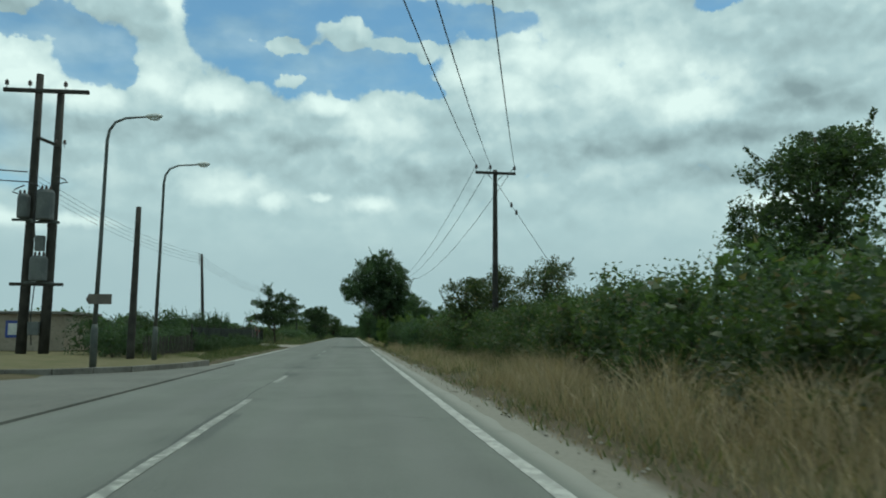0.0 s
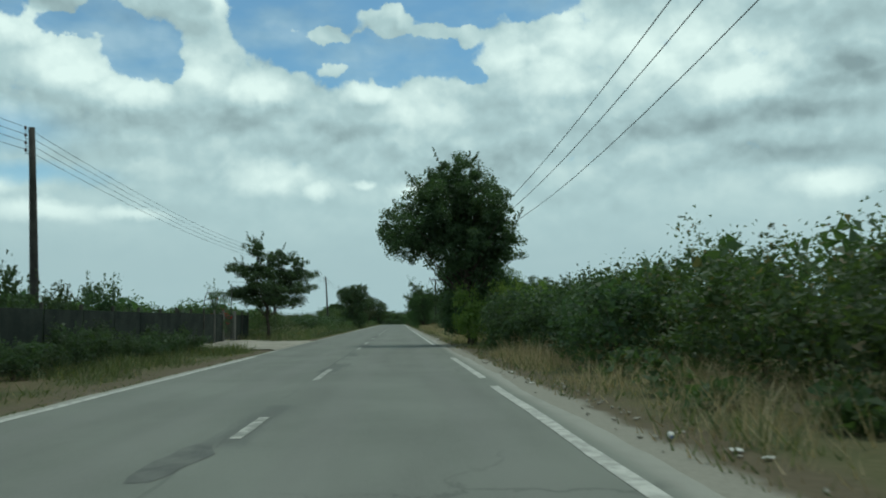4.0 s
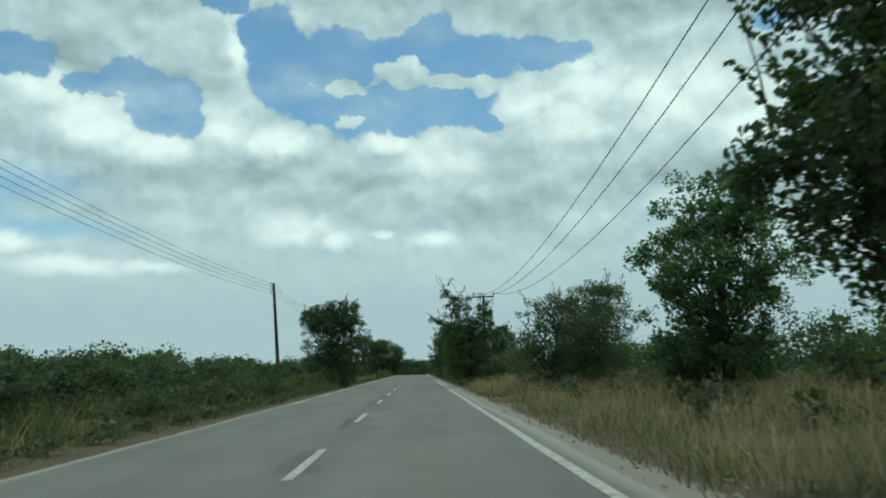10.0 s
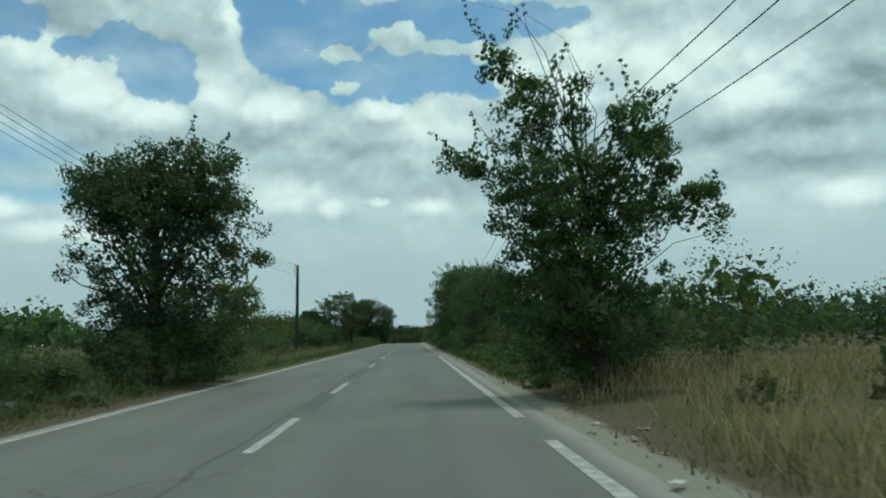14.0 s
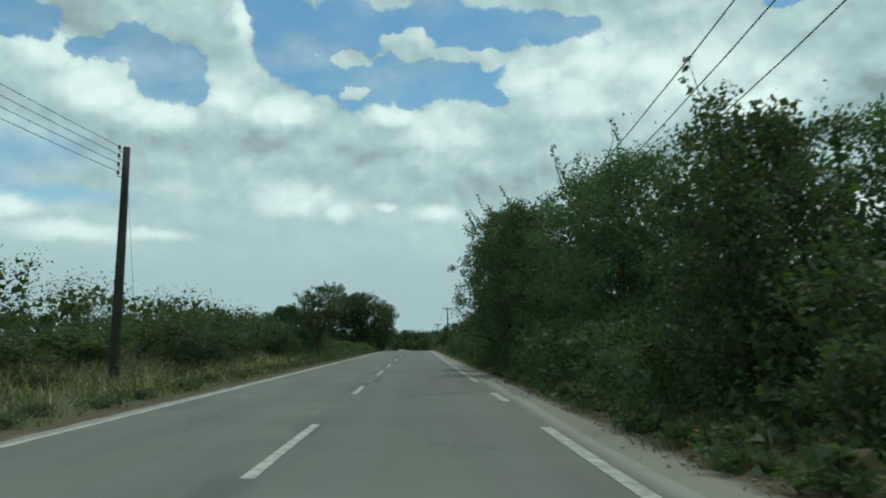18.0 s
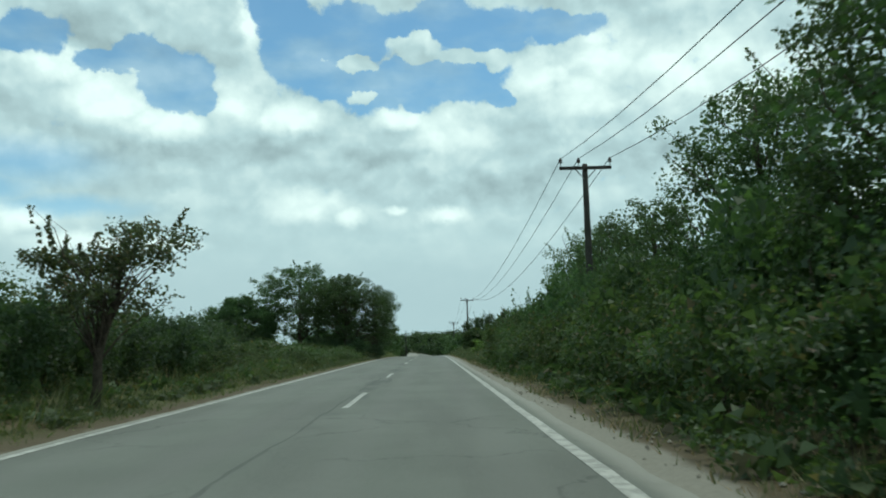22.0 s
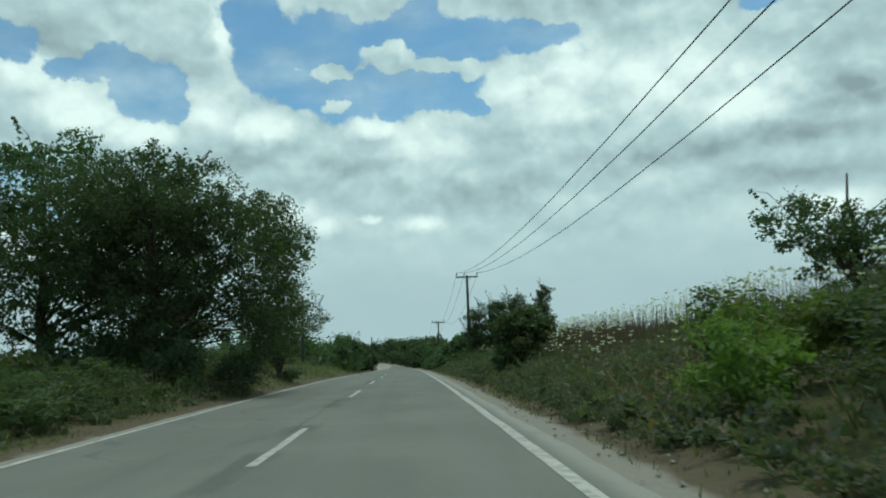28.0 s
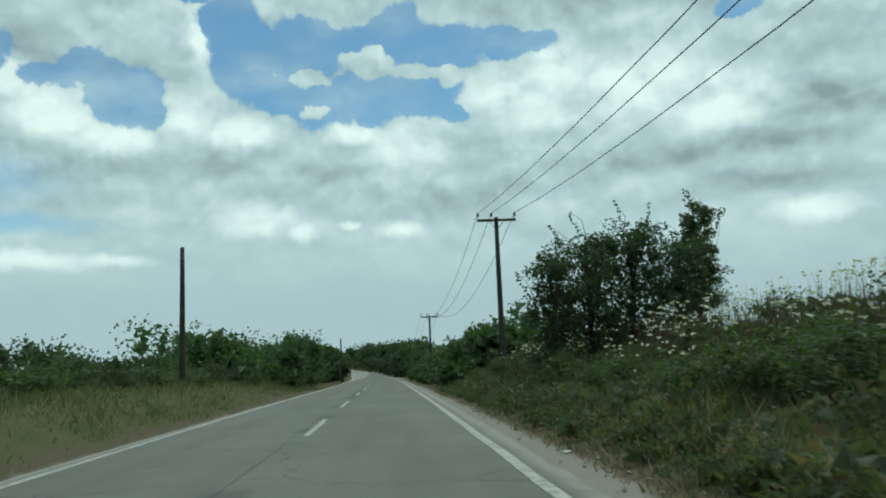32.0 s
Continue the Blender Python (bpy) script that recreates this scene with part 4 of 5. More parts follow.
def limbs(rs, top, radius, targets, lean, base_split=0.3, sides=5):
    """Trunk and limbs, joined into one mesh."""
    tv, tf = [], []

    def add(v, f):
        o = len(tv)
        tv.extend(v)
        tf.extend([tuple(i + o for i in q) for q in f])

    n = 6
    spine = [Vector((lean[0] * (i / n) ** 1.5 + 0.06 * math.sin(i * 2.1), lean[1] * (i / n) ** 1.5, -0.3 + (top + 0.3) * i / n)) for i in range(n + 1)]
    add(*tube(spine, [radius * (1.35 if i == 0 else 1) * (1 - 0.8 * i / n) for i in range(n + 1)], 8))
    for t in targets:
        t = Vector(t)
        k = min(0.95, max(base_split, 0.75 * t.z / max(top, 0.1) - 0.2 + rs.uniform(-0.12, 0.12)))
        i = min(n - 1, int(k * n))
        a = spine[i].lerp(spine[i + 1], k * n - i)
        span = (t - a).length
        m = a.lerp(t, 0.5) + Vector((rs.uniform(-0.16, 0.16) * span, rs.uniform(-0.16, 0.16) * span, rs.uniform(0.0, 0.14) * span))
        q = m.lerp(t, 0.5) + Vector((rs.uniform(-0.1, 0.1) * span, rs.uniform(-0.1, 0.1) * span, rs.uniform(-0.03, 0.08) * span))
        r = radius * 0.3 * (1 - 0.6 * k)
        add(*tube([a, a.lerp(m, 0.5) + Vector((0, 0, 0.05)), m, q, t], [r, r * 0.75, r * 0.5, r * 0.32, r * 0.12], sides, False))
    return tv, tf


def shoot_line(rs, base, tip, n=7):
    """Places along a young shoot."""
    return [tuple(Vector(base).lerp(Vector(tip), i / (n - 1)) + Vector((rs.normal(0, 0.03), rs.normal(0, 0.03), 0))) for i in range(n)]


SEED = [100]


def tree(name, x, y, blobs, boughs, per, leaf, mat, label, category="tree", trunk=0.16, top=None, lean=(0, 0), radius=0.55, branches=24, bark=None, group="", split_at=0.3, aspect=0.68, core=1.6, shoots=0, kite=False):
    SEED[0] += 1
    rs = np.random.RandomState(SEED[0])
    ob = thing(name, x, y, ground_at(x, y), label, category, group)
    radius, core, per, leaf, boughs = radius * 0.80, core * 3.3, int(per * 1.26), leaf * 0.84, int(boughs * 1.38)
    tips = []
    for k in range(shoots):
        b = blobs[rs.randint(len(blobs))]
        a = rs.uniform(0, 6.28)
        p = (b[0] + 0.7 * b[3] * math.cos(a), b[1] + 0.7 * b[4] * math.sin(a), b[2] + 0.6 * b[5])
        tips += shoot_line(rs, p, (p[0] + 0.35 * math.cos(a), p[1] + 0.35 * math.sin(a), p[2] + rs.uniform(0.3, 0.8)))
    pts, v, f = foliage(rs, blobs, boughs, per, leaf, radius, aspect, core, tips, kite)
    top = top or max(b[2] + 0.5 * b[5] for b in blobs)
    lv, lf = limbs(rs, top, trunk, [tuple(p) for p in pts[:branches]] + tips[6::7], lean, split_at)
    mesh_object("trunk", lv, lf, bark or M_BARK, ob, "", True)
    mesh_object("crown", v, f, mat, ob)
    return ob


def hedge_tree(x, y, h, r, label, mat=None, boughs=None, leaf=0.092, lean=0.0, kite=False):
    """A tree with leaves down to the ground."""
    blobs = [(0, 0, 0.22 * h, r * 0.85, r * 0.9, 0.24 * h), (lean * 0.4, 0, 0.48 * h, r, r, 0.26 * h), (lean * 0.8, 0, 0.72 * h, r * 0.85, r * 0.9, 0.22 * h),
             (lean + 0.2 * r, 0.1, 0.86 * h, r * 0.5, r * 0.55, 0.12 * h)]
    n = boughs or int(8.4 * h * r)
    return tree("tree", x, y, blobs, n, 95, leaf, mat or L_BROAD, label, trunk=0.05 + 0.02 * h, top=0.85 * h, radius=0.48, branches=18, split_at=0.1, group="hedgerow trees", shoots=int(h), core=3.6, kite=kite)


KINDS = {}


def make_kind(key, variants, mat, leaf, boughs, per, radius, shoots, label, category="shrub", aspect=0.55, bark=None, stems=6):
    """Shrubs 2 m high and about 2.4 m wide; copies are scaled."""
    KINDS[key] = []
    for k in range(variants):
        rs = np.random.RandomState(900 + 17 * len(KINDS) + k)
        blobs = [(0, 0, 0.7, 0.95, 0.95, 0.65)]
        for j in range(6):
            a = 2 * math.pi * (j + rs.uniform(0, 0.8)) / 6
            blobs.append((0.55 * math.cos(a), 0.55 * math.sin(a), rs.uniform(0.65, 1.4), rs.uniform(0.3, 0.5), rs.uniform(0.3, 0.5), rs.uniform(0.3, 0.5)))
        tips = []
        for j in range(shoots):
            a, b = rs.uniform(0, 6.28), rs.uniform(0.1, 0.75)
            tips += shoot_line(rs, (b * math.cos(a), b * math.sin(a), 1.2), (1.15 * b * math.cos(a), 1.15 * b * math.sin(a), rs.uniform(1.5, 1.82)), 6)
        pts, v, f = foliage(rs, blobs, boughs, per, leaf, radius, aspect, 8.5 if key != "grey" else 2.0, tips[:7 * 6], key == "light")
        ob = thing("shrub", 0, -60 - 4 * k, -30, label, category)
        lv, lf = limbs(rs, 0.5, 0.05, [tuple(p) for p in pts[rs.choice(len(pts), stems)]] + tips[5::6], (0, 0), 0.05, 3)
        mesh_object("stem", lv, lf, bark or M_BARK, ob)
        mesh_object("foliage", v, f, mat, ob)
        KINDS[key].append(ob)


PLACE = random.Random(12)
COUNT = {}


def put(key, x, y, h, w=None, dz=0.0):
    """A shrub of that kind, h metres high and w wide."""
    src = PLACE.choice(KINDS[key])
    w = w or h * PLACE.uniform(1.0, 1.35)
    m = Matrix.LocRotScale((x, y, ground_at(x, y) - 0.05 + dz), Euler((0, 0, PLACE.uniform(0, 6.28))), (w / 2.4, w / 2.4, h / 2.05))
    if src.location.z < -20 and src not in COUNT:
        COUNT[src] = 1
        src.matrix_basis = m
        return src
    return copy_thing(src, m @ Matrix.Diagonal((1 / src.scale[0], 1 / src.scale[1], 1 / src.scale[2], 1)))


def row(key, x, y0, y1, step, h0, h1, jitter=0.5, w=None):
    y = y0
    while y < y1:
        put(key, x + PLACE.uniform(-jitter, jitter), y + PLACE.uniform(-0.3, 0.3) * step, PLACE.uniform(h0, h1), w and w * PLACE.uniform(0.85, 1.2))
        y += step


def thicket(name, mat, spots, leaf, per, label, category="thicket", seed=1):
    """Crowns that stand behind others or far off, in one object; spots are x, y, height and width."""
    rs = np.random.RandomState(seed)
    vs, fs, o = [], [], 0
    for x, y, h, w in spots:
        r = w / 2
        blobs = [(0, 0, 0.34 * h, r, r, 0.36 * h), (rs.uniform(-0.3, 0.3) * r, 0, 0.7 * h, r * 0.7, r * 0.7, 0.26 * h), (rs.uniform(-0.5, 0.5) * r, 0, 0.6 * h, r * 0.6, r * 0.6, 0.22 * h)]
        pts = bough_centres(rs, blobs, per)
        pts[:, 2] = np.maximum(pts[:, 2], 0.2)
        v, f = leaf_cards(rs, in_balls(rs, pts, 0.18 * r + 0.11 * h, 19), leaf * 0.84, 0.62)
        inner = bough_centres(rs, [(b[0], b[1], b[2], b[3] * 0.7, b[4] * 0.7, b[5] * 0.7) for b in blobs], int(per * 3.2), 0.05)
        v2, f2 = leaf_cards(rs, inner, leaf * 2.3, 0.85)
        v = np.concatenate([v, v2])
        f = np.concatenate([f, f2 + len(v) - len(v2)])
        v[:, 2] = np.maximum(v[:, 2], 0)
        v += np.array([x, y, ground_at(x, y) - 0.05])
        vs.append(v)
        fs.append(f + o)
        o += len(v)
    return tagged(mesh_object(name, np.concatenate(vs), np.concatenate(fs), mat), label, category, kind="stuff")


def spots(rs, x, y0, y1, step, h0, h1, w, jitter=0.8):
    return [(x + rs.uniform(-jitter, jitter), y + rs.uniform(-0.3, 0.3) * step, rs.uniform(h0, h1), w * rs.uniform(0.85, 1.2)) for y in np.arange(y0, y1, step)]


make_kind("green", 4, L_SHRUB, 0.071, 36, 63, 0.33, 4, "dense green roadside shrub")
make_kind("dark", 3, L_DARK, 0.071, 36, 63, 0.33, 3, "dense dark green hedge shrub")
make_kind("tall", 4, L_BROAD, 0.060, 52, 84, 0.29, 4, "tall bushy shrub with leaves down to the ground")
make_kind("light", 3, L_LIGHT, 0.105, 32, 70, 0.32, 6, "light green shrub with long leaflets", aspect=0.35)
make_kind("grey", 3, L_GREY, 0.06, 34, 40, 0.26, 12, "thin greyish weedy shrub", aspect=0.4, bark=M_TWIG)

# ---- trees that stand alone ----
tree("tree", 3.5, 76.6, [(-2.9, 0, 5.4, 1.8, 2.0, 1.3), (-1.3, 0, 6.7, 2.1, 2.2, 1.8), (0.5, 0, 6.6, 1.5, 1.8, 1.9), (-0.7, 0.2, 8.2, 1.3, 1.4, 1.0), (1.4, 0, 4.9, 1.2, 1.6, 1.5), (-0.4, 0, 4.7, 2.2, 2.2, 1.5), (0.3, 0.4, 3.0, 1.6, 1.5, 1.5), (1.2, 0.8, 1.7, 1.5, 1.4, 1.5), (-0.4, 1.0, 1.6, 1.1, 1.2, 1.3)],
     470, 100, 0.125, L_DARK, "large dark tree leaning over the road from the verge", trunk=0.2, top=6.8, lean=(-0.5, 0), radius=0.52, branches=46, shoots=26, core=2.4, kite=True)
tree("tree", 17.0, 27.0, [(0, 0, 6.0, 3.0, 3.0, 2.6), (1.0, 0, 7.4, 2.0, 2.0, 1.6), (-1.2, 0, 3.6, 2.2, 2.6, 2.2)], 130, 85, 0.16, L_BROAD, "tall broadleaf tree rising behind the hedge", trunk=0.25, radius=0.7, branches=24, shoots=6)
tree("tree", -8.2, 89.0, [(-0.9, 0, 5.7, 0.6, 0.8, 0.7), (0.3, 0, 5.1, 0.9, 1.1, 0.6), (1.6, 0, 4.9, 0.8, 0.9, 0.5), (-1.4, 0, 4.4, 1.3, 1.4, 0.5), (1.8, 0.2, 4.0, 1.2, 1.3, 0.4), (0.3, 0, 3.2, 2.9, 2.5, 0.5), (-1.6, 0, 2.9, 1.3, 1.5, 0.35), (0.2, 0, 2.4, 2.3, 2.1, 0.45), (0, 0, 3.9, 1.8, 1.8, 0.7)], 280, 80, 0.15, L_DARK,
     "small spreading tree with layered feathery branches", trunk=0.13, top=5.0, radius=0.38, branches=34, aspect=0.34, core=0.7, shoots=14, kite=True)
tree("tree", 4.7, 104.2, [(-0.2, 0, 4.7, 1.4, 1.4, 1.2), (-0.9, 0, 3.1, 1.1, 1.2, 1.0), (0.9, 0, 4.2, 1.2, 1.3, 1.4), (0.2, 0, 2.3, 1.4, 1.3, 1.1), (0.1, 0, 5.5, 0.9, 0.9, 0.7)], 170, 100, 0.105, L_BROAD,
     "leafy young tree growing in front of a wooden pole", trunk=0.13, top=5.6, radius=0.42, branches=40, shoots=24, kite=True, core=1.8)
tree("tree", 9.2, 111.0, [(0, 0, 4.4, 2.0, 1.9, 1.4), (1.6, 0, 3.6, 1.7, 1.6, 1.2), (-0.6, 0, 5.7, 1.2, 1.2, 0.8), (0.3, 0, 2.6, 1.5, 1.5, 1.0)], 190, 85, 0.10, L_BROAD, "open many-stemmed tree with bare lower limbs", trunk=0.16, top=4.4, radius=0.45, branches=34, split_at=0.08, core=0.8, shoots=4)
tree("tree", 13.0, 113.5, [(0, 0, 3.7, 2.1, 1.9, 1.3), (1.7, 0, 2.9, 1.6, 1.6, 1.2), (0, 0, 2.0, 1.6, 1.6, 1.0), (3.2, 0, 3.4, 1.6, 1.6, 1.3), (3.4, 0, 1.8, 1.8, 1.6, 1.3)], 220, 85, 0.105, L_BROAD, "open many-stemmed tree behind tall grass", trunk=0.14, top=3.8, radius=0.45, branches=24, split_at=0.08, core=0.8)
tree("tree", 8.5, 119.6, [(0, 0, 3.8, 2.4, 2.4, 1.9), (-0.1, 0, 5.3, 1.7, 1.7, 1.1), (-0.4, 0, 2.0, 2.2, 2.0, 1.6), (-0.3, -0.3, 1.0, 2.0, 1.8, 0.9)], 200, 85, 0.11, L_BROAD, "round dense broadleaf tree", trunk=0.2, top=5.2, radius=0.46, branches=26, shoots=5)
tree("tree", 3.7, 153.0, [(-0.4, 0, 2.1, 1.7, 1.6, 1.9), (-0.9, 0, 4.0, 1.25, 1.3, 1.2), (0.7, 0, 4.1, 0.95, 1.1, 1.4), (-1.2, 0, 5.5, 0.6, 0.7, 0.9), (-1.9, 0, 6.5, 0.4, 0.5, 0.7), (-0.3, 0, 5.5, 0.4, 0.5, 0.6), (0.9, 0, 5.2, 0.5, 0.6, 0.7), (-2.3, 0, 4.5, 0.65, 0.6, 0.4), (2.0, 0.2, 3.5, 0.65, 0.6, 0.7)],
     230, 105, 0.085, L_BROAD, "upright young tree with shoots reaching over the road", trunk=0.10, top=6.0, lean=(-0.4, 0), radius=0.33, branches=60, split_at=0.12, core=2.2, shoots=22, kite=True)
tree("tree", -6.9, 160.0, [(0.3, 0, 3.6, 2.9, 2.6, 2.1), (0.7, 0, 5.6, 1.9, 1.9, 1.2), (0.2, 0, 5.0, 2.4, 2.2, 1.3), (-1.3, 0, 5.3, 1.4, 1.5, 1.0), (0.4, 0, 1.6, 2.3, 2.2, 1.5)], 250, 100, 0.105, L_DARK,
     "round dense tree with foliage almost to the ground", trunk=0.22, top=5.6, radius=0.5, branches=36, shoots=8, core=2.6, kite=True)
tree("tree", -7.8, 174.0, [(0, 0, 2.2, 1.3, 1.4, 1.5), (0.5, 0, 3.2, 0.5, 0.6, 0.7), (-0.6, 0, 3.0, 0.5, 0.6, 0.7)], 50, 60, 0.11, L_LIGHT, "pale green sapling thicket", trunk=0.07, radius=0.36, branches=24, shoots=14)
for bx, by, k, lab in ((-8.8, 297.0, 1.0, "broad old tree with a wide open crown"), (-14.2, 300.5, 1.16, "broad old tree behind the verge"), (-20.5, 299.0, 0.74, "broad old tree at the field edge")):
    crown = [(0, 0, 6.2, 3.4, 3.2, 1.9), (0.4, 0, 2.3, 3.0, 2.6, 1.1), (4.1, -0.8, 4.6, 1.7, 2.2, 1.9), (-2.8, 0, 5.2, 2.6, 2.6, 2.2), (0.2, 0, 7.7, 2.4, 2.2, 0.8), (4.3, -0.5, 2.2, 1.4, 1.8, 1.5), (-0.6, 0, 3.8, 3.2, 2.4, 1.0), (2.4, -0.3, 5.6, 1.6, 1.8, 1.3), (2.3, -0.3, 3.4, 1.4, 1.6, 1.3), (4.0, 3.0, 4.7, 1.4, 1.9, 1.9), (3.4, 2.2, 6.0, 1.3, 1.6, 1.3), (3.6, 2.6, 2.2, 1.5, 1.7, 1.7)]
    tree("tree", bx, by, [tuple(k * q for q in b) for b in crown],
         600 if k == 1.0 else 360, 66, 0.115 if k == 1.0 else 0.15, L_BROAD, lab, trunk=0.26, top=6.4 * k, radius=0.58, branches=34, split_at=0.2, core=1.8, shoots=8, kite=k == 1.0)
tree("tree", -6.6, 310.7, [(0, 0, 4.0, 1.9, 1.9, 1.2), (-1.1, 0, 2.9, 1.2, 1.3, 1.0), (1.4, 0, 3.0, 1.3, 1.3, 1.0), (0, 0, 2.1, 1.4, 1.4, 0.8)], 200, 52, 0.085, L_GREY,
     "thin open tree with upswept branches", trunk=0.13, top=4.6, radius=0.4, branches=130, split_at=0.03, core=0.12, shoots=8)
tree("tree", 10.2, 285.5, [(-0.9, 0, 2.2, 1.2, 1.2, 0.8), (1.0, 0, 2.1, 1.2, 1.2, 0.7), (0, 0, 1.4, 1.4, 1.4, 0.7)], 70, 54, 0.10, L_BROAD, "small open tree on the bank", trunk=0.1, top=3.4, radius=0.4, branches=40, core=0.5, shoots=5)
tree("tree", 15.6, 283.0, [(0, 0, 1.9, 1.8, 1.8, 1.6)], 60, 70, 0.13, L_BROAD, "round small tree on the bank", trunk=0.12, radius=0.45, branches=14)
tree("fig_bush", 4.6, 300.2, [(0, 0, 1.0, 1.15, 1.2, 1.0), (-0.3, 0, 1.75, 0.85, 1.0, 0.55), (0.6, 0, 1.85, 0.9, 0.9, 0.6), (0.3, 0.2, 2.2, 0.6, 0.7, 0.4)], 130, 46, 0.17, L_SHRUB,
     "bushy fig with large lobed leaves", "shrub", trunk=0.09, top=1.8, radius=0.36, branches=20, split_at=0.05, aspect=0.8, core=1.6, kite=True)
tree("tree", 10.7, 329.5, [(0, 0, 2.6, 0.95, 1.1, 1.9), (0.2, 0, 4.3, 0.6, 0.7, 0.9)], 70, 60, 0.10, L_GREY, "slender grey-green tree beside a thicket", trunk=0.1, radius=0.36, branches=26, shoots=5)
for x, y, h, r in ((5.2, 327.5, 4.4, 1.1), (6.6, 328.4, 4.9, 1.5), (8.2, 329.0, 4.8, 1.6), (9.4, 328.0, 3.6, 1.4)):
    hedge_tree(x, y, h, r, "dense dark bush tree near a wooden pole", L_DARK)
tree("tree", 8.6, 179.0, [(0, 0, 3.6, 1.5, 1.5, 1.4), (-0.2, 0, 2.2, 1.3, 1.3, 1.2)], 60, 70, 0.12, L_BROAD, "broadleaf tree behind a wooden pole", trunk=0.11, radius=0.42, branches=22, shoots=5)
tree("tree", -7.0, 230.0, [(0.2, 0, 2.4, 1.2, 1.3, 0.8), (1.0, 0, 3.4, 1.0, 1.0, 0.5), (-0.6, 0, 3.0, 0.9, 1.0, 0.5)], 70, 40, 0.11, L_GREY, "sparse leaning tree among roadside shrubs", trunk=0.12, top=3.8, lean=(0.8, 0), radius=0.42, branches=40, core=0.3, shoots=8)
# the tall hedgerow whose branches reach the edge of the road
for x, y, h, r in ((4.4, 186.0, 4.8, 1.7), (5.6, 189.5, 5.4, 2.0), (5.0, 195.0, 6.3, 2.4), (5.1, 200.0, 6.8, 2.6), (3.75, 204.8, 6.9, 2.5), (3.75, 210.6, 7.6, 2.4), (4.5, 217.0, 8.7, 2.5), (8.4, 188.5, 5.6, 2.0),
                   (6.8, 223.0, 7.6, 2.4), (7.4, 230.0, 7.2, 2.4), (7.0, 237.0, 5.6, 2.2), (7.5, 246.5, 6.2, 2.4), (7.6, 252.5, 6.4, 2.2), (9.6, 262.0, 5.2, 2.2)):
    hedge_tree(x, y, h, r, "tall bushy hedgerow tree with leaves down to the ground", kite=True)
for x, y, h, r in ((7.6, 41.5, 4.6, 1.8), (9.8, 39.0, 4.8, 1.9), (5.6, 37.8, 3.9, 1.4)):
    hedge_tree(x, y, h, r, "bushy young tree beside a wooden pole", L_SHRUB)
for x, y, h, r in ((6.0, 132.8, 4.4, 2.1), (8.2, 134.4, 5.2, 2.2), (7.0, 130.4, 3.5, 1.8)):
    hedge_tree(x, y, h, r, "rounded dense bush tree at the edge of the field", L_DARK, int(11 * h * r), 0.08, kite=True)

rose = tree("rose_bush", -9.9, 82.3, [(0, 0, 1.3, 0.7, 0.9, 0.9), (0, 0.1, 2.1, 0.5, 0.7, 0.5), (-0.2, 0.6, 2.6, 0.4, 0.6, 0.3)], 46, 46, 0.07, L_DARK, "climbing rose bush with dark red flowers on an arch", "shrub", trunk=0.04, top=2.0, radius=0.3, branches=16, split_at=0.05, core=1.0, shoots=5)
fr = np.random.RandomState(77)
fv, ff = leaf_cards(fr, np.repeat(bough_centres(fr, [(0.1, 0, 1.5, 0.75, 0.95, 0.9)], 34), 5, 0) + fr.normal(0, 0.03, (170, 3)), 0.07, 0.9)
mesh_object("flowers", fv, ff, L_ROSE, rose, "dark red rose blooms")

# ---- hedges and thickets on the right-hand verge ----
row("green", 6.1, 3.0, 56, 2.3, 2.1, 2.8, 0.4, 3.4)
row("dark", 5.0, 56, 70.5, 2.0, 2.4, 3.1, 0.4, 3.2)
for x, y, h, w in ((3.3, 74.6, 3.3, 2.3), (5.0, 73.4, 3.3, 2.8), (6.2, 75.2, 3.6, 3.0), (5.6, 78.0, 2.4, 2.6)):
    put("light", x, y, h, w)
for x, y, h, w in ((4.1, 66.4, 2.5, 2.6), (4.2, 68.9, 2.6, 2.7), (4.3, 71.3, 2.4, 2.6), (4.9, 64.0, 2.7, 2.8)):
    put("dark", x, y, h, w)
for x, y, h in ((3.7, 154.6, 2.4), (4.8, 155.8, 2.4), (5.6, 158.0, 2.6)):
    put("dark", x, y, h)
row("green", 5.4, 160, 184, 2.2, 1.9, 2.6, 0.6, 2.8)
for x, y, h in ((5.0, 184.6, 2.6), (6.2, 185.6, 3.0), (4.3, 182.6, 1.6), (4.6, 179.6, 1.7), (4.5, 176.4, 1.6)):
    put("green", x, y, h)
row("green", 4.1, 221, 262, 2.1, 2.2, 3.0, 0.35, 2.8)
row("tall", 6.1, 224, 263, 2.6, 3.8, 4.9, 0.5, 3.6)
row("green", 5.6, 263, 281, 2.2, 1.2, 1.8, 0.8, 2.6)
row("green", 5.2, 305, 345, 2.4, 0.9, 1.5, 0.7, 2.4)
for x, y, h, w in ((4.1, 277.5, 1.6, 2.0), (5.2, 278.8, 1.7, 2.3)):
    put("light", x, y, h, w)

# ---- on the left-hand verge ----
row("dark", -9.6, 35, 72.5, 1.9, 1.7, 2.1, 0.25, 2.7)
row("dark", -8.1, 45, 72, 1.7, 1.0, 1.5, 0.15, 1.5)
for x, y, h in ((-10.2, 47, 3.4), (-10.1, 52, 3.2), (-10.0, 58, 3.5), (-10.3, 62, 3.1), (-10.4, 67, 3.4)):
    put("dark", x, y, h, 2.2)
for x, y, h in ((-9.4, 98.5, 2.3), (-10.6, 100.5, 2.6), (-11.5, 96, 2.2)):
    put("green", x, y, h)
row("grey", -9.5, 92, 112, 2.8, 1.0, 1.5, 1.2, 2.4)
row("dark", -9.2, 112, 156, 2.2, 1.5, 2.1, 0.9, 3.0)
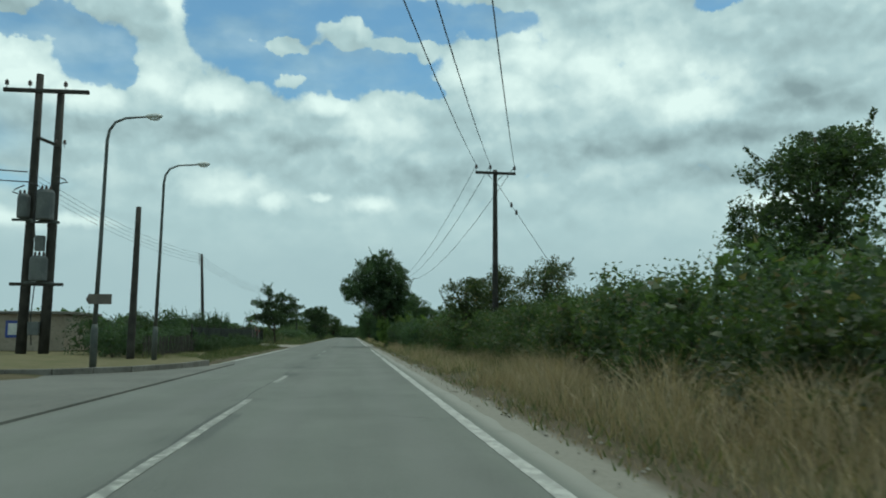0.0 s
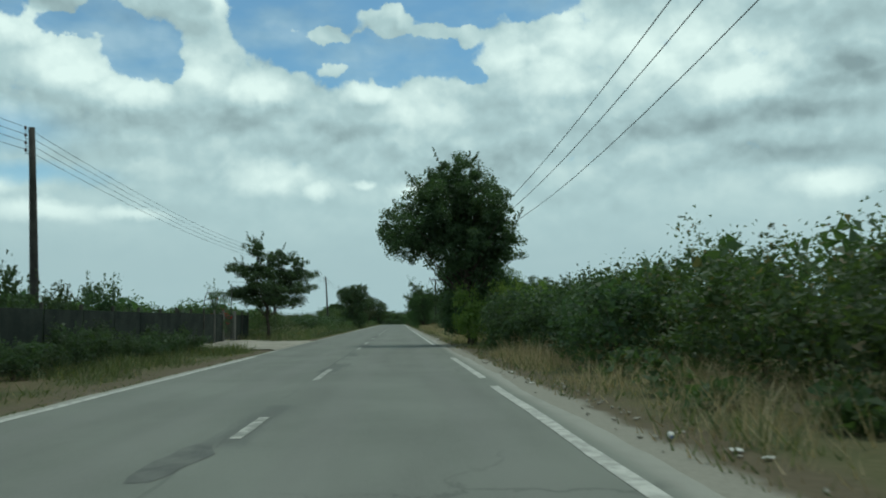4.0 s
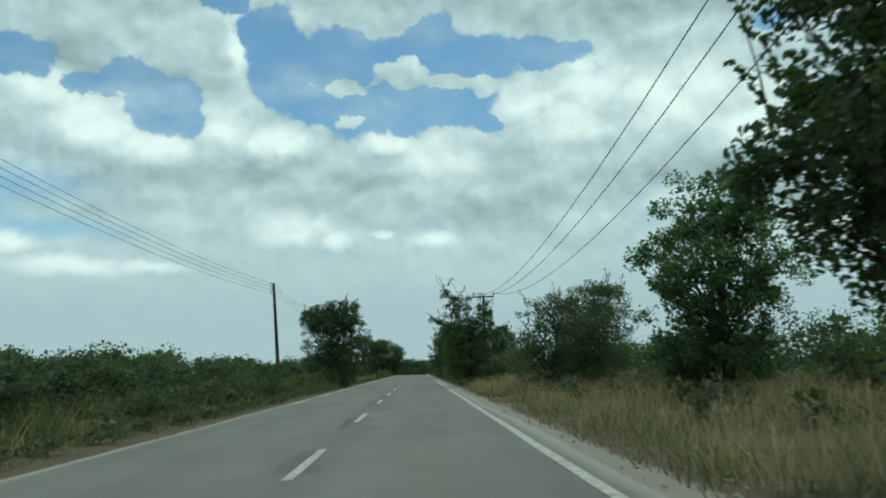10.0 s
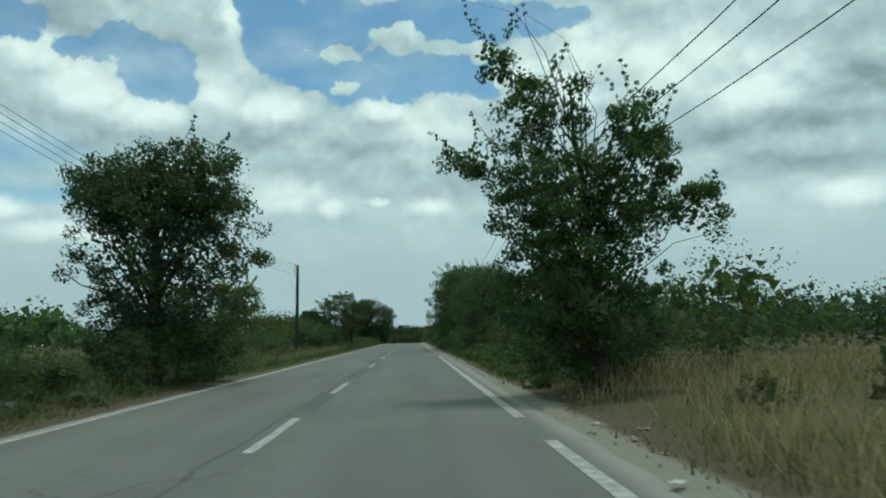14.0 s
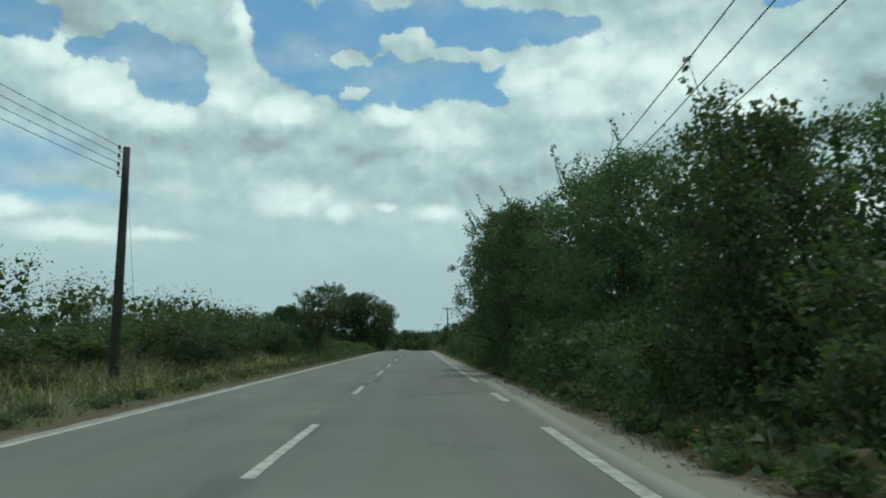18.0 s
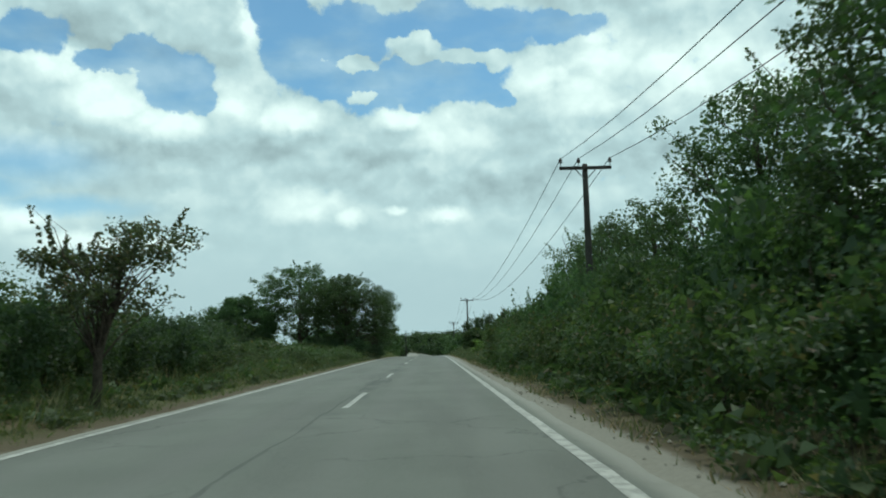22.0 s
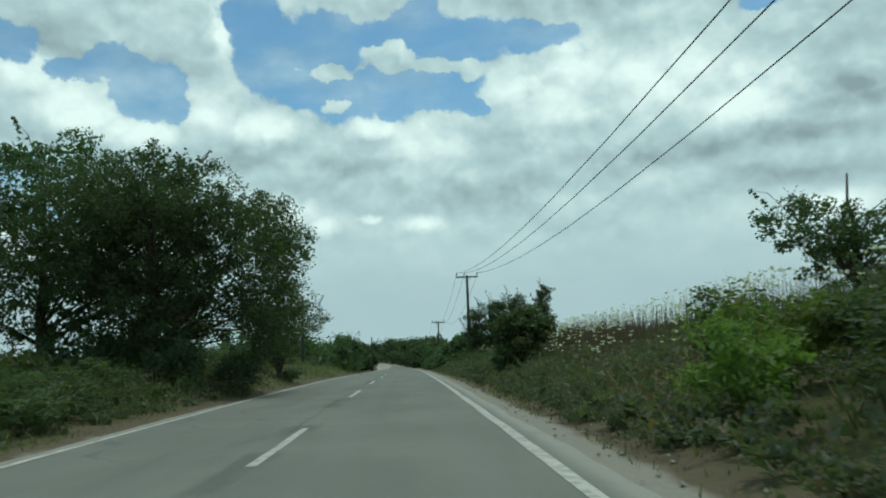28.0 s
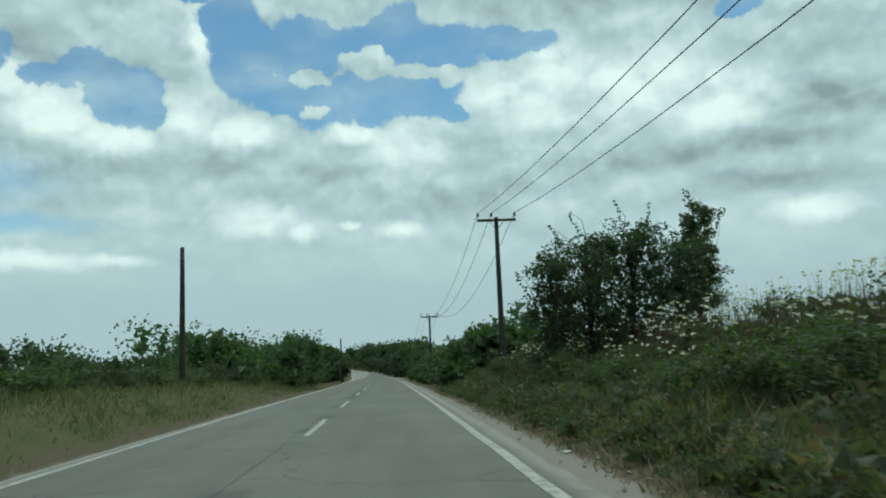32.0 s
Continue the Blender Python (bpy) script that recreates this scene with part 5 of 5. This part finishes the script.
row("green", -7.3, 118, 156, 1.9, 0.9, 1.4, 0.4, 2.2)
row("green", -7.6, 258, 291, 2.1, 1.0, 1.5, 0.4, 2.6)
for x, y, h in ((-5.9, 162.5, 2.2), (-7.4, 164, 2.4), (-6.8, 157, 1.9), (-8.4, 168, 2.2)):
    put("dark", x, y, h)
row("green", -10.4, 178, 200, 2.6, 1.1, 1.7, 1.0, 3.0)
row("green", -10.2, 200, 244, 2.6, 1.7, 2.8, 1.0, 3.2)
row("dark", -8.8, 223, 246, 2.2, 2.2, 2.9, 0.5, 2.9)
for x, y, h, w in ((-5.6, 296.6, 2.4, 2.8), (-7.6, 296.0, 2.6, 3.0), (-9.8, 297.4, 2.6, 3.2), (-12.0, 298.0, 2.8, 3.4), (-7.9, 309.6, 1.3, 2.2), (-6.0, 311.4, 1.1, 2.0)):
    put("dark", x, y, h, w)
row("dark", -8.2, 204, 214, 2.8, 1.4, 2.0, 0.4, 2.4)
row("green", -9.0, 244, 296, 2.3, 1.0, 1.6, 0.9, 3.0)
row("green", -10.0, 302, 390, 3.6, 0.9, 1.6, 1.0, 3.0)

# ---- thickets behind, and the tree line in the distance ----
TR = np.random.RandomState(3)
thicket("thicket", L_SHRUB, spots(TR, 9.0, 2, 62, 2.0, 2.6, 3.5, 3.4) + spots(TR, 8.2, 56, 76, 2.0, 2.9, 3.6, 3.2) + spots(TR, 12, 10, 60, 3.0, 2.8, 3.8, 4.0), 0.115, 46, "tangled green scrub behind the front shrubs", seed=1)
thicket("thicket", L_DARK, spots(TR, 14.0, 80, 106, 2.2, 2.4, 3.2, 3.4) + spots(TR, 16.5, 100, 122, 2.4, 3.8, 4.8, 4.0) + spots(TR, 11.5, 112, 124, 2.2, 1.3, 2.0, 2.8) + spots(TR, 15.5, 106, 190, 1.9, 2.2, 3.1, 3.8) + [(-11.0, 299.0, 7.0, 5.0), (-17.0, 301.0, 6.5, 5.0)], 0.115, 42, "dark scrub at the back of a grassy field", seed=2)
thicket("thicket", L_SHRUB, spots(TR, 8.4, 157, 186, 2.2, 2.4, 3.4, 3.2) + spots(TR, 10.5, 186, 262, 2.8, 3.6, 5.0, 4.2) , 0.105, 48, "tangled green scrub behind the front shrubs", seed=3)
thicket("thicket", L_BROAD, spots(TR, 6.9, 188, 223, 2.0, 5.0, 6.4, 3.8), 0.10, 70, "leafy scrub inside the tall hedge", seed=16)
thicket("thicket", L_BROAD, spots(TR, 3.9, 187, 221, 1.1, 1.2, 2.2, 2.2, 0.4), 0.075, 60, "leafy branches at the foot of the tall hedge", seed=13)
thicket("thicket", L_GREY, spots(TR, 8.2, 263, 283, 1.9, 1.0, 1.6, 2.6) + spots(TR, 8.6, 304, 345, 1.9, 0.9, 1.4, 2.6) + spots(TR, 12.5, 264, 345, 2.2, 0.9, 1.4, 3.0), 0.09, 34, "greyish weedy scrub on a low bank", seed=4)
thicket("thicket", L_DARK, spots(TR, -11.6, 39, 73, 2.2, 2.0, 2.5, 3.2) + spots(TR, -17, 54, 66, 3.0, 2.0, 2.6, 3.4), 0.13, 34, "dark scrub behind the front hedge", seed=5)
thicket("thicket", L_SHRUB, spots(TR, -12.6, 98, 156, 2.2, 1.4, 2.1, 3.2) + spots(TR, -13.5, 178, 202, 2.3, 1.9, 2.8, 3.6) + spots(TR, -13.0, 202, 246, 2.3, 3.0, 4.4, 4.0) + spots(TR, -12, 246, 296, 2.2, 1.4, 2.0, 3.2), 0.11, 46, "green scrub along the field edge", seed=6)
thicket("thicket", L_DARK, spots(TR, -18, 92, 158, 2.8, 1.9, 2.6, 3.8) + spots(TR, -19, 238, 296, 3.0, 3.6, 4.8, 4.6) + spots(TR, -14.5, 306, 400, 3.0, 1.6, 2.6, 3.8), 0.18, 34, "dark scrub along the field edge", seed=7)
near_end = [(-9, 376, 4.4, 5), (-10, 384, 5.6, 6), (-9.5, 393, 6.2, 6), (-10, 402, 6.6, 6.5), (-14, 380, 5.4, 6), (-11, 414, 6.4, 7), (7, 432, 5.0, 6), (6.5, 446, 6.5, 6), (5, 460, 7.0, 7)]
far_end = [(-9.5, 430, 5.6, 7), (-11, 448, 6, 8), (-13, 470, 6.4, 9), (-15, 495, 7, 9), (-18, 525, 7.5, 10), (-22, 560, 8, 11), (4.5, 476, 7.5, 8), (3.6, 492, 8.0, 8), (3.0, 512, 8.5, 9), (2.0, 534, 9, 10), (0.5, 556, 9.5, 11),
           (-1.5, 580, 10, 12), (-4, 606, 10.5, 13), (-7, 634, 11, 14), (-10, 664, 11.5, 15), (-27, 600, 9, 13), (-31, 640, 10, 14), (-34, 680, 11, 15), (-18, 705, 12, 16), (-6, 705, 12, 16), (-28, 712, 12, 16), (9, 500, 8.5, 10), (9, 540, 9, 11), (10, 590, 10, 13)]
near_end += spots(TR, -11.5, 356, 440, 4.0, 3.0, 4.6, 5.5, 1.0) + spots(TR, 6.3, 347, 432, 2.4, 2.6, 3.5, 4.0, 0.5) + spots(TR, 4.6, 350, 430, 3.0, 1.0, 1.8, 2.6, 0.3)
far = spots(TR, -55, 40, 720, 7.0, 3.5, 6.0, 10, 14) + spots(TR, 58, 180, 720, 9.0, 3.2, 5.5, 10, 14) + spots(TR, -30, 400, 700, 9, 7, 10, 10, 10) + spots(TR, 25, 400, 700, 9, 7, 10, 10, 10)
thicket("far_woods", L_BROAD, near_end, 0.40, 62, "trees and hedges round the far bend of the road", "woods", seed=14)
thicket("far_woods", L_DARK, far_end, 0.95, 80, "dark trees closing the far end of the road", "woods", seed=17)
thicket("far_woods", L_BROAD, far, 0.62, 18, "distant line of broadleaf trees", "woods", seed=8)


# low herbs along the verges
herbs = spots(TR, 4.3, 42, 74, 1.6, 0.4, 0.9, 1.3, 0.6) + spots(TR, 4.0, 155, 186, 1.1, 0.5, 1.0, 1.5, 0.4) + spots(TR, 3.5, 222, 262, 1.3, 0.4, 0.8, 1.3, 0.3) + spots(TR, 3.1, 156, 222, 1.1, 0.25, 0.55, 1.1, 0.2) + spots(TR, -7.4, 222, 300, 1.8, 0.4, 0.8, 1.6, 0.6)
thicket("undergrowth", L_SHRUB, herbs, 0.085, 11, "low green herbs at the edge of the road", "weeds", seed=9)
herbs = spots(TR, 4.1, 262, 346, 1.0, 0.45, 0.9, 1.5, 0.7) + spots(TR, 5.6, 262, 346, 1.4, 0.6, 1.1, 1.7, 0.8) + spots(TR, 3.2, 262, 346, 1.0, 0.25, 0.5, 1.1, 0.25)
herbs += spots(TR, -7.4, 92, 158, 2.0, 0.4, 0.8, 1.5, 0.6) + spots(TR, -6.2, 96, 158, 2.0, 0.25, 0.5, 1.2, 0.25) + spots(TR, -6.3, 160, 300, 2.2, 0.2, 0.4, 1.2, 0.2)
thicket("undergrowth", L_GREY, herbs, 0.066, 13, "greyish herbs and weeds at the edge of the road", "weeds", seed=15)
weeds = [(TR.uniform(4.2, 12), TR.uniform(80, 152), TR.uniform(0.5, 1.05), TR.uniform(0.8, 1.5)) for k in range(110)] + [(TR.uniform(-13, -7.5), TR.uniform(88, 130), TR.uniform(0.5, 1.1), TR.uniform(0.8, 1.5)) for k in range(50)]
weeds += spots(TR, 5.0, 2, 16, 1.4, 0.6, 1.1, 1.2, 1.2) + [(TR.uniform(-12, -7), TR.uniform(176, 222), TR.uniform(0.5, 1.0), TR.uniform(0.8, 1.5)) for k in range(40)]
thicket("weeds", L_GREY, weeds, 0.07, 11, "grey-green weeds standing in dry grass", "weeds", seed=10)


# ---- grass ----
def blades(name, mat, rs, x, y, h, width, label, category="grass", bend=0.35, fine=False):
    """Thin bent blades, two faces each, in one object."""
    n = len(x)
    z = land_z(x, y) - 0.03
    a = rs.uniform(0, 2 * math.pi, n)
    ux, uy = np.cos(a), np.sin(a)
    lean = rs.normal(0, bend, (n, 2)) * h[:, None]
    w = width * rs.uniform(0.6, 1.3, n)
    p0 = np.stack([x - ux * w, y - uy * w, z], 1)
    p1 = np.stack([x + ux * w, y + uy * w, z], 1)
    m = np.stack([x + lean[:, 0] * 0.35, y + lean[:, 1] * 0.35, z + h * 0.6], 1)
    side = np.stack([ux * w * 0.8, uy * w * 0.8, 0 * w], 1)
    tip = np.stack([x + lean[:, 0], y + lean[:, 1], z + h], 1)
    if not fine:
        v = np.stack([p0, p1, tip], 1).reshape(-1, 3)
        return tagged(mesh_object(name, v, np.arange(3 * n).reshape(-1, 3), mat), label, category, kind="stuff")
    v = np.stack([p0, p1, m + side, m - side, tip], 1).reshape(-1, 3)
    i = np.arange(n)[:, None] * 5
    quads, tris = (i + np.array([[0, 1, 2, 3]])).tolist(), (i + np.array([[3, 2, 4]])).tolist()
    return tagged(mesh_object(name, v, quads + tris, mat), label, category, kind="stuff")


def patchy(rs, n, x0, x1, y0, y1, scale=0.35, cut=0.0):
    """Points in a rectangle, thinned in patches."""
    x, y = rs.uniform(x0, x1, n), rs.uniform(y0, y1, n)
    p = np.sin(x * scale * 3.1 + 1.3 * np.sin(y * scale)) * np.sin(y * scale * 1.7 + 1.1 * np.sin(x * scale * 2))
    keep = p + rs.uniform(-0.8, 0.8, n) > cut
    return x[keep], y[keep]


GR = np.random.RandomState(5)


def meadow(name, mat, n, x0, x1, y0, y1, h, width, label, cut=-0.2, bend=0.5, fade=True, fine=False):
    x, y = patchy(GR, n, x0, x1, y0, y1, 0.35, cut)
    hh = h * GR.uniform(0.25, 1.1, len(x)) ** 1.2
    p = np.sin(x * 1.9 + 2.2 * np.sin(y * 0.31)) * np.sin(y * 0.83 + 1.7 * np.sin(x * 0.9))
    hh = hh * (0.72 + 0.38 * p)
    if fade:
        near = np.clip((np.abs(x + 1.64) - 3.95) / 1.0, 0.15, 1)
        hh = hh * near
    return blades(name, mat, GR, x, y, hh, width * (1.0 if fine else 1.3), label, bend=bend, fine=fine)


DRY, GREEN = "tall dry straw-coloured grass on the verge", "patchy green and yellow roadside grass"
# right-hand side
meadow("dry_grass", L_DRY, 17000, 3.0, 7.0, 1.0, 19, 0.95, 0.0055, DRY, fine=True)
meadow("dry_grass", L_DRY, 20000, 2.9, 6.2, 18, 66, 0.85, 0.0060, DRY)
meadow("dry_grass", L_DRY, 26000, 3.0, 11.0, 78, 108, 0.9, 0.0062, DRY, fine=True)
meadow("dry_grass", L_DRY, 30000, 2.9, 12.0, 110, 160, 0.85, 0.0062, DRY, fine=True)
meadow("dry_grass", L_DRY, 6480, 2.7, 5.0, 180, 262, 0.4, 0.0088, DRY)
meadow("dry_grass", L_DRY, 6480, 2.9, 7.0, 262, 345, 0.6, 0.0100, DRY, 0.1)
meadow("grass", L_GRASS, 14400, 2.8, 8.0, -4, 78, 0.55, 0.0112, GREEN)
meadow("grass", L_GRASS, 26000, 2.8, 11.0, 78, 160, 0.6, 0.0112, GREEN, 0.0)
meadow("grass", L_GRASS, 12960, 2.7, 6.0, 155, 262, 0.5, 0.0112, GREEN)
meadow("grass", L_GRASS, 24480, 2.8, 13.0, 262, 350, 0.75, 0.0125, GREEN, -0.3)
meadow("dry_grass", L_DRY, 21000, 2.42, 3.4, -3, 345, 0.20, 0.010, "short dry grass along the gravel edge", -0.2, fade=False)
meadow("grass", L_GRASS, 24000, 2.42, 3.6, -3, 345, 0.24, 0.012, "short green grass along the gravel edge", -0.3, fade=False)
meadow("grass", L_GRASS, 17000, -6.6, -5.5, 92, 345, 0.24, 0.012, "short green grass along the asphalt edge", -0.3, fade=False)
meadow("dry_grass", L_DRY, 1800, -8.5, -5.6, 92, 160, 0.45, 0.010, DRY)
# left-hand side
meadow("dry_grass", L_DRY, 8640, -14.0, -6.6, 86, 132, 0.7, 0.0112, DRY)
meadow("dry_grass", L_DRY, 15000, -12.0, -5.8, 172, 222, 0.7, 0.0112, DRY, 0.0)
meadow("dry_grass", L_DRY, 3000, -12.0, -6.0, 285, 350, 0.5, 0.0112, DRY, 0.0)
meadow("grass", L_GRASS, 30000, -8.6, -5.15, 33, 73, 0.5, 0.0112, GREEN)
meadow("grass", L_GRASS, 36000, -13.0, -5.7, 86, 180, 0.95, 0.0137, GREEN, -0.3)
meadow("grass", L_GRASS, 38000, -12.5, -5.7, 172, 300, 0.85, 0.0137, GREEN, -0.3)
meadow("grass", L_GRASS, 34000, -15.0, -5.6, 296, 380, 0.55, 0.0163, GREEN, -0.4)
meadow("dry_grass", L_DRY, 6480, -20.0, -7.4, 27, 45, 0.12, 0.0100, "mown dry grass behind the kerb", fade=False)
# wild carrot and dock on the bank
x, y = patchy(GR, 12000, 5.4, 13.0, 279, 345, 0.3, -0.1)
hh = GR.uniform(0.9, 1.75, len(x)) * np.clip((x - 4.2) / 2.5, 0.5, 1)
blades("weed_stalks", L_RED, GR, x, y, hh, 0.016, "reddish seed stalks of dock and carrot", "weeds", 0.1)
x, y = patchy(GR, 4200, 5.4, 13.0, 279, 345, 0.3, -0.2)
top_ = land_z(x, y) + GR.uniform(0.8, 1.6, len(x)) * np.clip((x - 4.2) / 2.5, 0.5, 1)
ctr = np.stack([x, y, top_], 1)
v, f = leaf_cards(GR, np.repeat(ctr, 4, 0) + GR.normal(0, 1, (4 * len(ctr), 3)) * (0.03, 0.03, 0.006), 0.06, 1.0, 0.0)
tagged(mesh_object("umbels", v, f, L_UMBEL), "white flower heads of wild carrot", "flowers", kind="stuff")
x, y = patchy(GR, 900, 12.0, 16.0, 82, 150, 0.3, 0.0)
ctr = np.stack([x, y, land_z(x, y) + GR.uniform(0.9, 2.2, len(x))], 1)
v, f = leaf_cards(GR, np.repeat(ctr, 3, 0) + GR.normal(0, 1, (3 * len(ctr), 3)) * (0.04, 0.04, 0.01), 0.06, 1.0, 0.0)
tagged(mesh_object("umbels", v, f, L_UMBEL), "pale flower heads before the dark hedge", "flowers", kind="stuff")

# ---- litter on the right-hand verge ----
LR = random.Random(8)
for x, y, kind in ((2.47, 56.1, 0), (2.62, 46.1, 1), (2.4, 53.0, 0), (2.9, 45.2, 2), (3.0, 44.8, 0), (2.28, 87.0, 1), (2.9, 84.0, 2), (2.86, 138.1, 1), (2.17, 144.2, 2), (2.5, 148.4, 0),
                   (2.6, 142.0, 2), (3.1, 211.0, 1), (2.9, 128.5, 0), (2.7, 29.0, 0), (2.55, 30.5, 2), (2.8, 263.5, 0), (2.5, 314.5, 2), (2.75, 176.0, 0)):
    g = ground_at(x, y) + 0.02
    if kind == 1:
        bm = lathe([(0.02, 0), (0.032, 0.01), (0.035, 0.1), (0.03, 0.14), (0.014, 0.17), (0.014, 0.19)], 8)
        bmesh.ops.transform(bm, matrix=Matrix.Translation((0, 0, 0.034)) @ Matrix.Rotation(radians(88), 4, "X"), verts=bm.verts)
        ob = part("bottle", bm, M_LITTER, None, "", True)
        tagged(ob, "empty white plastic bottle lying on the dirt", "litter", "roadside litter")
        bm = lathe([(0.016, 0), (0.016, 0.02)], 8)
        bmesh.ops.transform(bm, matrix=Matrix.Translation((0, -0.188, 0.034)) @ Matrix.Rotation(radians(88), 4, "X"), verts=bm.verts)
        part("cap", bm, M_BLUE, ob)
    else:
        bm = bmesh.new()
        bmesh.ops.create_grid(bm, x_segments=5, y_segments=4, size=0.05 if kind == 0 else 0.075)
        for q in bm.verts:
            q.co.z = 0.02 + 0.02 * noise.noise((q.co.x * 30 + x, q.co.y * 14, y))
            q.co.y *= 0.7
        bmesh.ops.solidify(bm, geom=bm.faces[:], thickness=0.004)
        ob = part("paper_scrap", bm, M_LITTER)
        tagged(ob, "crumpled white paper scrap on the dirt verge", "litter", "roadside litter")
    ob.matrix_basis = pose(x, y, g, 0, 0, LR.uniform(0, 360))
# stones that have broken from the edge of the asphalt
rs = np.random.RandomState(21)
sx, sy = rs.uniform(2.15, 3.0, 1500), rs.uniform(-2, 345, 1500)
size = rs.uniform(0.012, 0.045, 1500)
oct_ = np.array([(1, 0, 0), (0, 1, 0), (-1, 0, 0), (0, -1, 0), (0, 0, 0.7), (0, 0, -0.5)])
tri = np.array([(0, 1, 4), (1, 2, 4), (2, 3, 4), (3, 0, 4), (1, 0, 5), (2, 1, 5), (3, 2, 5), (0, 3, 5)])
v = (oct_[None] * rs.uniform(0.6, 1.3, (1500, 6, 1)) * size[:, None, None] + np.stack([sx, sy, land_z(sx, sy) + size * 0.3 + 0.01], 1)[:, None]).reshape(-1, 3)
f = (tri[None] + 6 * np.arange(1500)[:, None, None]).reshape(-1, 3)
tagged(mesh_object("loose_gravel", v, f, M_TRACK), "loose stones along the broken asphalt edge", "gravel", kind="stuff")
